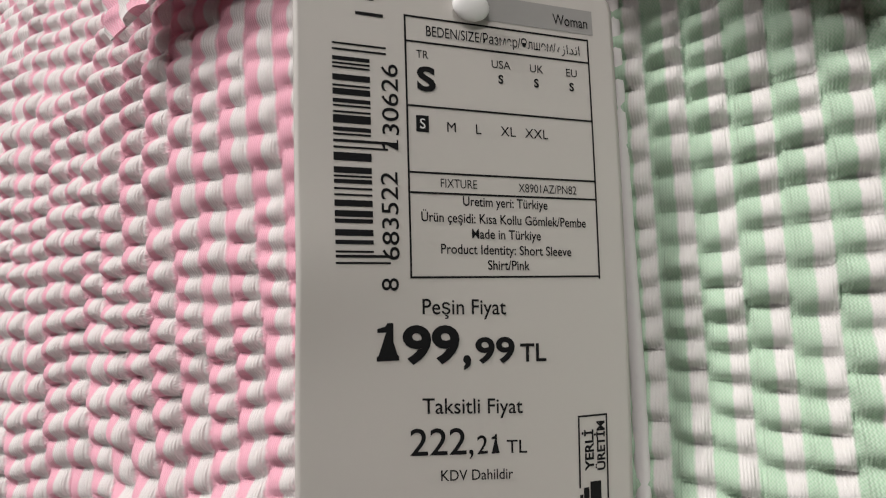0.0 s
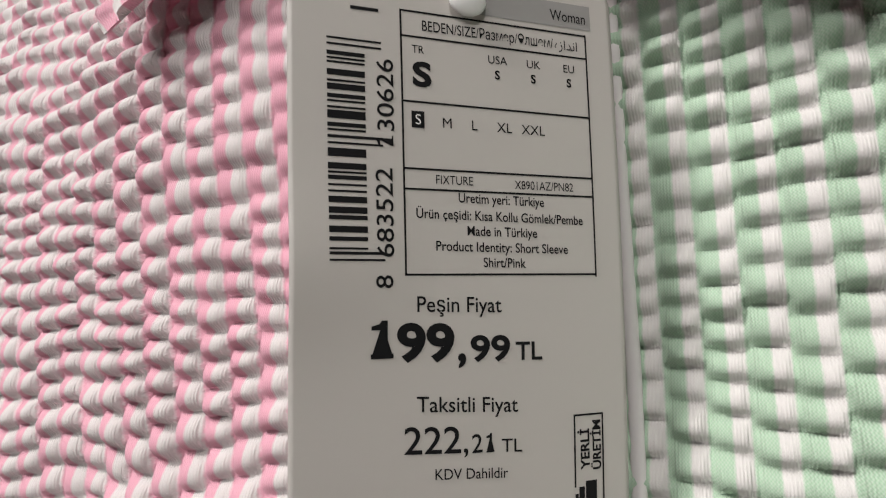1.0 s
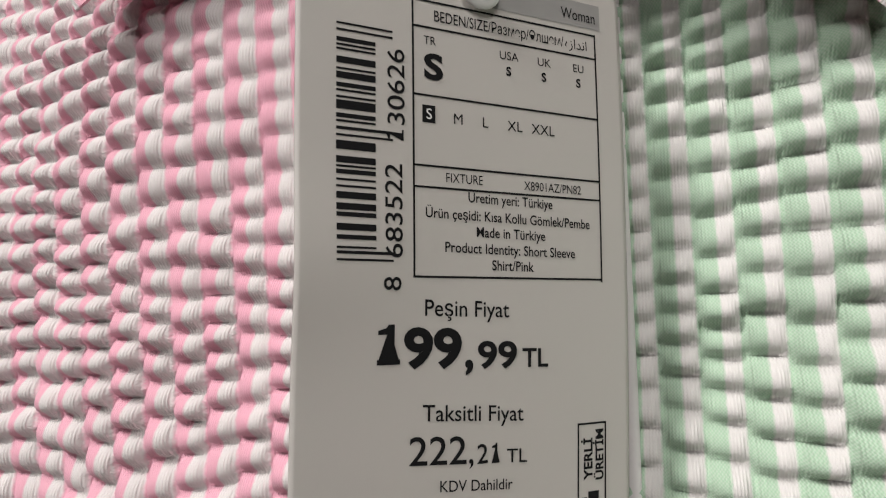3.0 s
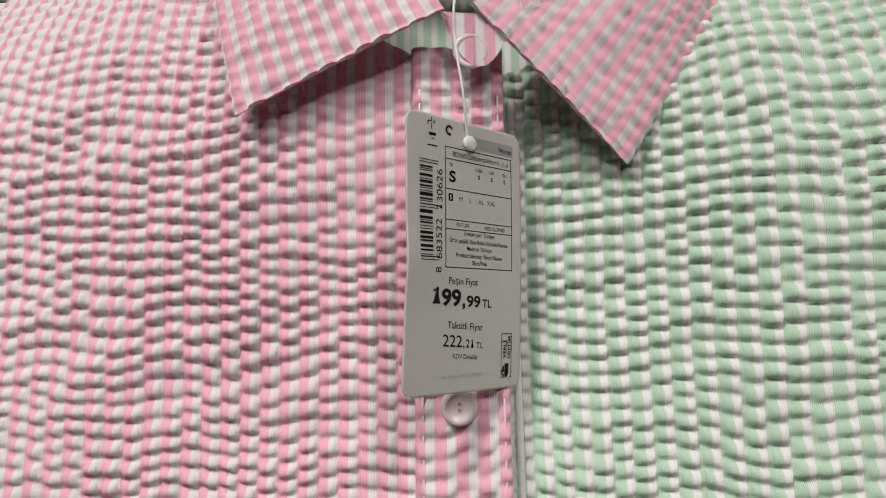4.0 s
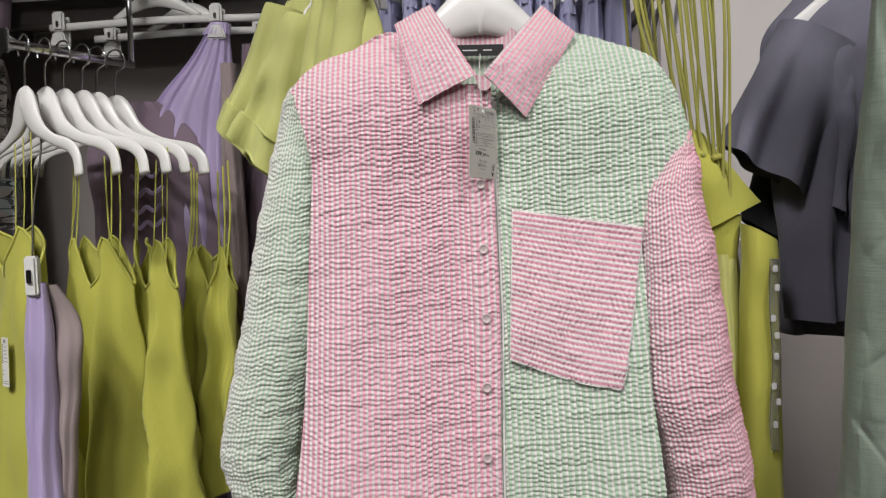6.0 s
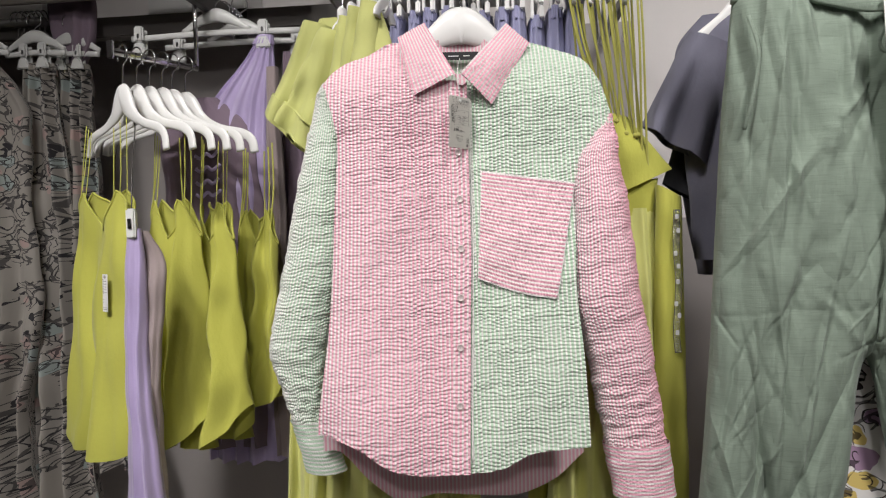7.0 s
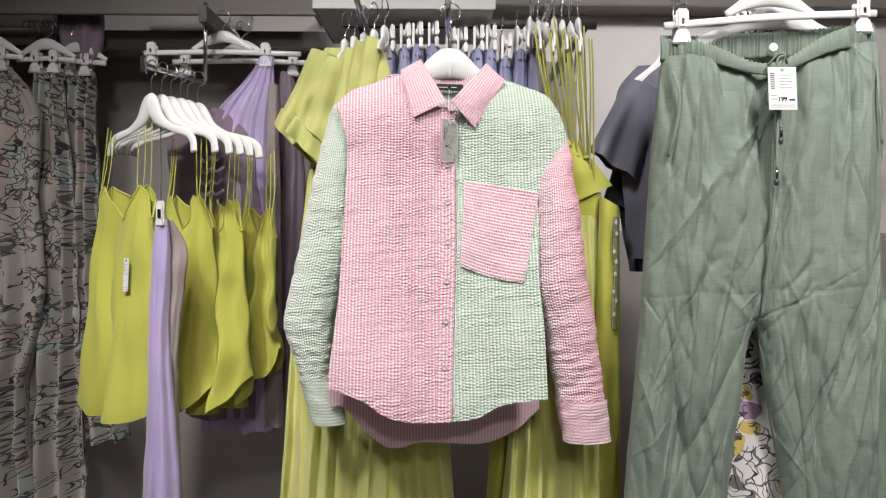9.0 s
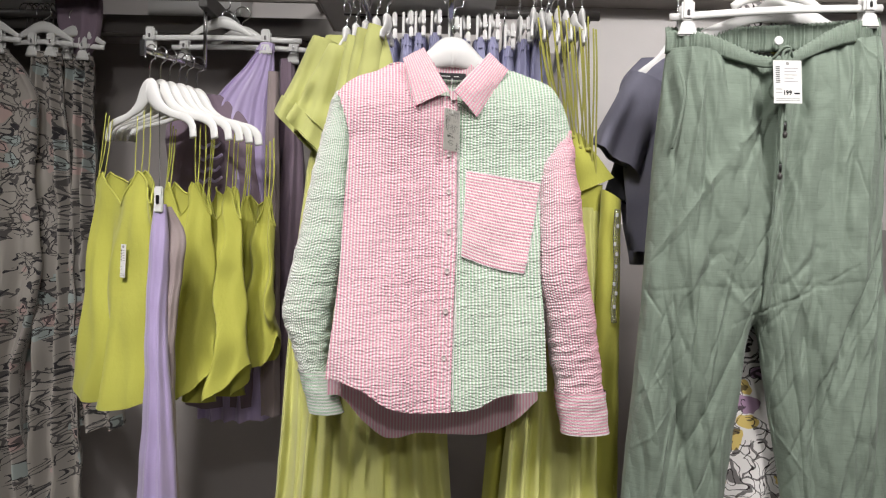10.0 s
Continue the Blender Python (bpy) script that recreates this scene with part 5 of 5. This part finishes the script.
    leg("leg", [(1.525, 0.612, 0.872, -0.09, 0.029), (1.49, 0.610, 0.876, -0.09, 0.037), (1.40, 0.606, 0.885, -0.09, 0.048), (1.25, 0.604, 0.893, -0.088, 0.054), (1.14, 0.596, 0.897, -0.087, 0.056), (1.06, 0.608, 0.900, -0.087, 0.056), (1.02, 0.620, 0.902, -0.088, 0.056), (0.97, 0.640, 0.905, -0.088, 0.057), (0.85, 0.664, 0.910, -0.09, 0.057), (0.62, 0.705, 0.922, -0.09, 0.056), (0.36, 0.730, 0.93, -0.09, 0.054)], 6, "", 1.6, 0.007)

    # gathered waistband: higher at the back, dipping at the front fastening
    def band(name, front):
        n, m = 420, 9
        x = np.linspace(0.438, 0.874, n)[None, :]
        h = np.linspace(0, 1, m)[:, None]
        q = (x - 0.438) / 0.436
        tilt = 0.030 * q
        dip = dip_at(x)
        if front:
            lo = 1.532 + tilt - 0.052 * dip
            hi = 1.576 + tilt - 0.074 * dip
            y = -0.128 + 0.036 * np.abs(2 * q - 1) ** 3 - 0.008 * dip
        else:
            lo, hi = 1.530 + tilt, 1.584 + tilt
            y = -0.062 - 0.026 * np.abs(2 * q - 1) ** 3
        g = 0.0028 * np.sin(x * 2 * math.pi / 0.0085 + 2 * np.sin(x * 90) + 2.2 * np.sin(x * 231 + 1) + 1.2 * h * np.sin(x * 150)) * (1 - (0.94 * np.clip(1.7 * dip, 0, 1) if front else 0)) * (0.35 + 0.65 * np.sin(math.pi * h) ** 0.3)
        Z = lo + (hi - lo) * h + 0.0014 * np.sin(x * 2 * math.pi / 0.0085) * h
        Y = y - g - 0.003 * np.sin(math.pi * h)
        X = x + 0 * Z
        front_v = np.stack([X, Y + 0 * X, Z], axis=2).reshape(-1, 3)
        back_v = front_v + np.array((0, 0.004, 0))
        f = grid_faces(m, n)
        k = m * n
        border = np.concatenate([np.arange(n), np.arange(1, m) * n + n - 1, (m - 1) * n + np.arange(n - 2, -1, -1), np.arange(m - 2, 0, -1) * n])
        nxt = np.roll(border, -1)
        put(name, mesh_of(name, np.concatenate([front_v, back_v]), np.concatenate([f, f[:, ::-1] + k, np.stack([border, border + k, nxt + k, nxt], axis=1)])), SAGE, t, "gathered elastic waistband")

    band("waistband", True)
    band("waistband", False)
    part("fly", sweep(bezier([(0.652, -0.140, 1.49), (0.648, -0.148, 1.40), (0.646, -0.152, 1.28), (0.640, -0.148, 1.14), (0.631, -0.138, 1.01)], 8), 0.0035, 8), SAGE, t, "stitched fly seam", True)
    for pts in ([(0.452, -0.128, 1.50), (0.462, -0.142, 1.44), (0.452, -0.140, 1.37), (0.444, -0.13, 1.33)], [(0.868, -0.110, 1.53), (0.858, -0.135, 1.45), (0.872, -0.125, 1.36)]):
        part("pocket_edge", sweep(bezier(pts, 8), 0.0028, 8, 0.5), SAGE, t, "slanted pocket edge", True)
    for pts in ([(0.632, -0.146, 1.508), (0.644, -0.162, 1.526), (0.656, -0.164, 1.524), (0.652, -0.160, 1.505), (0.634, -0.160, 1.475), (0.621, -0.158, 1.445), (0.630, -0.160, 1.430), (0.642, -0.166, 1.45), (0.647, -0.168, 1.40), (0.648, -0.170, 1.382)],
                [(0.668, -0.150, 1.512), (0.654, -0.164, 1.522), (0.642, -0.164, 1.512), (0.646, -0.166, 1.47), (0.643, -0.168, 1.42), (0.642, -0.168, 1.35), (0.642, -0.168, 1.302)]):
        c = part("drawstring", sweep(bezier(pts, 8), 0.0028, 8), SAGE, t, "sage drawstring with a metal tip", True)
        e = pts[-1]
        part("tip", moved(lathe([(0.002, 0.0), (0.0034, -0.003), (0.0034, -0.016), (0.002, -0.020)], 14), Matrix.Translation(e)), CHROME, c, "metal drawstring tip", True)
        part("tip_knot", moved(lathe([(0.002, 0.0), (0.005, -0.004), (0.004, -0.011), (0.001, -0.013)], 12), Matrix.Translation((e[0], e[1], e[2] - 0.019))), DARK_RAIL, c, "dark end knot", True)
    part("button", moved(lathe([(0.002, 0), (0.0085, 0.0005), (0.0095, 0.002), (0.008, 0.0035), (0.0055, 0.0025), (0.001, 0.0022)], 24), Matrix.Translation((0.672, -0.082, 1.562)) @ Euler((radians(90), 0, 0)).to_matrix().to_4x4()), NYLON, t, "white trouser button", True)
    return t


trousers()
peg_hanger(pose(0.6575, -0.098, 1.669, 0, 0, 0), 0.43, "white plastic peg hanger holding the linen trousers", (-0.182, 0.183), hook=0.083, group="trouser hanger", slope=0.066, stout=1.5)
shoulder_hanger(pose(0.70, -0.05, 1.640, 0, 0, 6), 0.40, 0.08, "white plastic hanger behind the linen trousers", 0.113, 0.036, "trouser hanger")


def small_tag(m, label, w, h, price=None):
    """A small hung price tag with print too fine to read."""
    t = thing("price_tag", label, "price tag", m, "small price tags")
    part("card", box(bmesh.new(), (-w / 2, 0, -h), (w / 2, 0.0006, 0), 0.0002), WHITE_INK, t)
    r = random.Random(int(w * 1e4))
    part("punched_ring", moved(lathe([(0.0035, 0), (0.0035, 0.0004), (0.002, 0.0005)], 14), Matrix.Translation((0, -0.0002, -0.006)) @ Euler((radians(90), 0, 0)).to_matrix().to_4x4()), GREY_INK, t)
    for k in range(9):
        part("bar_code_line", box(bmesh.new(), (-w * 0.42, -0.00025, -h * (0.16 + 0.045 * k)), (-w * 0.27, -0.0001, -h * (0.16 + 0.045 * k) + h * 0.02)), INK, t)
    for k in range(5):
        z = -h * (0.18 + 0.075 * k)
        part("print_line", box(bmesh.new(), (-w * 0.12, -0.00025, z - h * 0.018), (w * r.uniform(0.2, 0.4), -0.0001, z)), GREY_INK, t)
    for k in range(2):
        part("print_line", box(bmesh.new(), (-w * 0.42, -0.00025, -h * (0.68 + 0.08 * k)), (-w * 0.2, -0.0001, -h * (0.66 + 0.08 * k))), GREY_INK, t)
        part("print_line", box(bmesh.new(), (-w * 0.42, -0.00025, -h * (0.90 + 0.045 * k)), (w * 0.42, -0.0001, -h * (0.885 + 0.045 * k))), GREY_INK, t)
    if price:
        p = words(price, -w * 0.02 * 1000, -h * 0.80 * 1000, h * 0.105 * 1000, "CENTER", 0.03, name="print_price", parent=t, bend=False)
        p.location = (0, -0.0004, 0)
        part("print_line", box(bmesh.new(), (w * 0.22, -0.00025, -h * 0.79), (w * 0.42, -0.0001, -h * 0.75)), INK, t)
    return t


small_tag(pose(0.643, -0.180, 1.497, -4, -1, 2), "white card price tag tied to the linen trousers", 0.055, 0.083, "199")

# bold flower print behind the trousers
flowers = garment("flower_dress", "white dress printed with bold black and yellow flowers", "dress")
drape("skirt", [(1.10, 0.56, 0.82, -0.01, 0.03), (0.9, 0.55, 0.85, -0.01, 0.03), (0.6, 0.51, 0.90, -0.01, 0.04), (0.25, 0.50, 0.92, -0.01, 0.04)], PRINT_BOLD, flowers, "", 3, 0.014, 91)
drape("bodice", [(1.66, 0.62, 0.70, -0.02, 0.01), (1.55, 0.58, 0.76, -0.01, 0.02), (1.30, 0.57, 0.79, -0.01, 0.03), (1.08, 0.56, 0.82, -0.01, 0.032)], PRINT_BOLD, flowers, "", 2, 0.008, 92)

# camisoles on the drop arm
def camisole(m, label, seed, width=0.30, length=0.50):
    t = garment("camisole", label, "camisole", "lime camisoles on the drop arm", m)
    w = width / 2
    n_u, n_v = 84, 56
    z = np.linspace(0, 1, n_v)[:, None]
    th = (np.arange(n_u) / n_u * 2 * math.pi)[None, :]
    cx = -np.cos(th)
    px = np.sign(cx) * np.abs(cx) ** 0.75
    front = np.sin(th) > 0
    flank = np.clip((np.abs(px) - 0.55) / 0.45, 0, 1)
    scoop = np.where(front, 0.088, 0.030) * np.clip(1 - (np.abs(px) / 0.55) ** 1.35, 0, 1) + 0.085 * flank
    fine = waves(seed, 5, 0.14)
    half = w * (0.80 + 0.22 * z)
    X = half * px
    Z = -scoop * (1 - z) ** 2 - z * length + 0.085 * z ** 4 * np.abs(px) ** 3 - 0.010 * z ** 5 * np.cos(px * 2.6 + seed)
    ph = 2 * math.pi * px * 1.1 + seed + 0.8 * fine(px * 0.1 + 0 * z, z * 0.25)
    pleat = np.sin(ph) + 0.5 * np.sin(1.9 * ph + 1.3 * seed)
    Y = -(0.012 + 0.034 * z) * np.sin(th) + (0.006 + 0.020 * z) * pleat + 0.004 * fine(X, Z)
    verts = np.stack([X, Y, Z + 0 * X], axis=2).reshape(-1, 3)
    body = put("body", mesh_of("body", verts, grid_faces(n_v, n_u, True)[:, ::-1]), YELLOW, t)
    g = verts.reshape(n_v, n_u, 3)
    part("neck_binding", sweep([tuple(p) for p in np.concatenate([g[0], g[0][:1]])], 0.0028, 6), YELLOW, t, "", True)
    for sgn in (-1, 1):
        for k in range(3):
            x = sgn * w * (0.36 + 0.14 * k)
            i = int(np.argmin(np.abs(g[0][:, 0] - x) + (g[0][:, 1] > 0) * 1.0))
            p = g[0][i]
            strap("strap", [tuple(p), (x * 0.97 + 0.004 * k, p[1] * 0.5, 0.05), (x * 0.93, 0.004 * k, 0.135 + 0.01 * k)], 0.0021, YELLOW, t, "narrow shoulder strap", 6)
    return t


HUNG = ((-0.735, 0.190, 1.492, -34, 0.36), (-0.724, 0.225, 1.497, -29, 0.40), (-0.716, 0.262, 1.500, -25, 0.41), (-0.706, 0.300, 1.504, -21, 0.40), (-0.700, 0.335, 1.506, -17, 0.40), (-0.690, 0.380, 1.508, -13, 0.39))
for x, y, z, turn, span in HUNG:
    shoulder_hanger(pose(x, y, z, 0, 2.0, turn), span, 0.098, "white plastic hanger with a lime camisole", 1.5985 + 0.1 * (y - 0.19) - z, 0.030, "hangers of the camisoles", True)
for x, y, z, turn, ln, wd, seed in ((-0.818, 0.240, 1.292, -32, 0.60, 0.315, 3), (-0.672, 0.262, 1.270, -22, 0.56, 0.190, 8), (-0.585, 0.285, 1.262, -36, 0.55, 0.190, 13), (-0.512, 0.365, 1.246, -10, 0.46, 0.130, 17)):
    camisole(pose(x, y, z, 0, 0, turn), "lime camisole with narrow straps", seed, wd, ln)
small_tag(pose(-0.790, 0.182, 1.108, 0, 2, -20), "small white card tag pinned to a lime camisole", 0.016, 0.082)

# lilac trousers clipped at the front of the camisoles
lil = garment("lilac_trousers", "lilac satin trousers clipped to a hanger in front of the camisoles", "trousers", m=pose(0.018, -0.045, 0))
drape("leg", [(1.205, -0.694, -0.666, 0.135, 0.008), (1.12, -0.704, -0.660, 0.135, 0.014), (0.95, -0.712, -0.662, 0.135, 0.020), (0.75, -0.716, -0.648, 0.138, 0.024), (0.40, -0.736, -0.630, 0.14, 0.028)], LILAC, lil, "", 2.2, 0.008, 95, 60, 60)
drape("folded_leg", [(1.20, -0.680, -0.660, 0.152, 0.008), (1.125, -0.680, -0.628, 0.156, 0.012), (1.05, -0.68, -0.634, 0.156, 0.014), (0.90, -0.68, -0.648, 0.156, 0.014), (0.40, -0.68, -0.632, 0.16, 0.02)], TAUPE, lil, "folded-back taupe side", 1.5, 0.005, 96, 48, 50)
part("hook_wire", sweep(bezier([(-0.680, 0.126, 1.24), (-0.690, 0.150, 1.32), (-0.722, 0.222, 1.42), (-0.724, 0.222, 1.50)], 8), 0.0014, 8), DARK_RAIL, lil, "thin dark hook wire", True)
part("clip", box(bmesh.new(), (-0.690, 0.118, 1.185), (-0.670, 0.132, 1.245), 0.003), PEG_PLASTIC, lil, "milky plastic clip")
part("clip_spring", box(bmesh.new(), (-0.684, 0.1145, 1.205), (-0.676, 0.1175, 1.225), 0.001), CHROME, lil, "steel spring")

# lilac skirt on pegs behind, with darker trousers beside it
skirt = garment("lilac_skirt", "pale lilac satin skirt clipped by its corner to a peg hanger", "skirt")
drape("skirt", [(1.688, -0.545, -0.512, 0.505, 0.012), (1.62, -0.60, -0.508, 0.505, 0.02), (1.52, -0.690, -0.505, 0.505, 0.03), (1.2, -0.70, -0.50, 0.505, 0.04), (0.60, -0.715, -0.505, 0.505, 0.05)], LILAC, skirt, "", 5, 0.016, 97, 110, 60)
drape("waistband", [(1.692, -0.548, -0.509, 0.505, 0.014), (1.668, -0.566, -0.508, 0.505, 0.018)], LILAC, skirt, "folded waistband", 6, 0.003, 97, 60, 8)
veil = garment("mauve_blouse", "mauve crepe top with pale lilac scrolls, hung behind the camisoles", "blouse")
drape("body", [(1.535, -0.735, -0.655, 0.475, 0.010), (1.50, -0.775, -0.610, 0.475, 0.016), (1.30, -0.800, -0.545, 0.475, 0.022), (0.64, -0.745, -0.530, 0.475, 0.026)], MAUVE, veil, "", 3, 0.010, 131, 80, 50)
for k, z in enumerate((1.385, 1.352, 1.318, 1.288)):
    part("scroll", sweep(bezier([(-0.700, 0.438, z), (-0.685, 0.436, z - 0.008), (-0.668, 0.434, z + 0.004), (-0.655, 0.436, z - 0.004), (-0.640 + 0.006 * (k % 2), 0.438, z + 0.010)], 6), 0.0042, 8, 0.3), LILAC, veil, "pale lilac scroll", True)
dark = garment("mauve_trousers", "dark mauve trousers hung behind the lilac skirt", "trousers")
drape("leg", [(1.66, -0.505, -0.465, 0.56, 0.02), (1.40, -0.515, -0.432, 0.56, 0.03), (0.60, -0.73, -0.455, 0.56, 0.04)], MAUVE, dark, "", 3, 0.012, 98, 70, 50)
drape("leg", [(1.60, -0.515, -0.485, 0.46, 0.015), (1.30, -0.52, -0.478, 0.46, 0.02), (0.62, -0.52, -0.466, 0.46, 0.02)], TAUPE, dark, "taupe trouser leg", 1.5, 0.008, 99, 50, 50)
peg_hanger(pose(-0.66, 0.50, 1.755, 0, 0, 0), 0.46, "milky plastic peg hanger with the lilac skirt", (-0.205, 0.128), PEG_PLASTIC, 0.07, "peg hangers at the beam")
peg_hanger(pose(-0.62, 0.56, 1.745, 0, 0, 0), 0.42, "milky plastic peg hanger with dark trousers", (-0.17, 0.155), PEG_PLASTIC, 0.07, "peg hangers at the beam")
for k in range(5):
    h = thing("spare_hook", "empty chrome hanger hook on the dark arm", "hanger", pose(-0.683, 0.60 + 0.018 * k, 1.745, 0, 0, 12 * k - 20), "spare hooks")
    part("wire", sweep(bezier(hook_points(0.072), 4), 0.0016, 8), CHROME, h, "", True)

# printed trousers on the side rail
for i, (rows, y, seed) in enumerate((
        ([(1.665, -1.40, -1.31, 0, 0.02), (1.60, -1.41, -1.255, 0, 0.03), (1.30, -1.42, -1.225, 0, 0.045), (0.98, -1.42, -1.205, 0, 0.05), (0.70, -1.42, -1.262, 0, 0.045), (0.30, -1.42, -1.225, 0, 0.05)], 0.545, 201),
        ([(1.675, -1.275, -1.195, 0, 0.02), (1.40, -1.28, -1.165, 0, 0.035), (0.9, -1.28, -1.14, 0, 0.04), (0.25, -1.27, -1.12, 0, 0.045)], 0.615, 205),
        ([(1.680, -1.20, -1.125, 0, 0.02), (1.30, -1.21, -1.108, 0, 0.03), (0.80, -1.21, -1.075, 0, 0.035), (0.52, -1.20, -1.01, 0, 0.04)], 0.665, 209),
        ([(1.665, -1.62, -1.42, 0, 0.03), (1.0, -1.64, -1.41, 0, 0.05), (0.3, -1.66, -1.42, 0, 0.05)], 0.58, 213))):
    t = garment("printed_trousers", "grey paisley-printed trousers clipped to a peg hanger", "trousers", "printed trousers on the side rail")
    drape("leg", [(z, a, b, y, d) for z, a, b, _, d in rows], PRINT, t, "", 3, 0.034, seed, 110, 60, top_calm=0.4, crush=0.006)
    drape("waistband", [(rows[0][0] + 0.004, rows[0][1] - 0.004, rows[0][2] + 0.004, y, rows[0][4] + 0.004), (rows[0][0] - 0.03, rows[0][1] - 0.008, rows[0][2] + 0.008, y, rows[0][4] + 0.005)], PRINT, t, "gathered waistband", 8, 0.004, seed, 90, 8, top_calm=1.0)
    mid, half = (rows[0][1] + rows[0][2]) / 2, (rows[0][2] - rows[0][1]) / 2
    peg_hanger(pose(mid, y - 0.02, rows[0][0] + 0.082, 0, 0, 0), 2 * half + 0.10, "milky plastic peg hanger with printed trousers", (-half + 0.012, half - 0.012), PEG_PLASTIC, 0.062, "peg hangers of the printed trousers")
for k in range(6):
    h = thing("spare_hook", "dark hanger hook on the side rail", "hanger", pose(-1.30 + 0.016 * k, 0.62, 1.755, 0, 0, 60 + 8 * k), "spare hooks")
    part("wire", sweep(bezier(hook_points(0.075), 4), 0.0018, 8), DARK_RAIL, h, "", True)
drape("mauve_scarf", [(1.91, -1.235, -1.10, 0.66, 0.01), (1.82, -1.235, -1.09, 0.66, 0.02), (1.72, -1.21, -1.105, 0.66, 0.02), (1.665, -1.19, -1.15, 0.66, 0.01)], MAUVE, None, "", 2, 0.01, 220)
tagged(bpy.data.objects["mauve_scarf"], "dark mauve scarf hanging over the beam", "scarf")
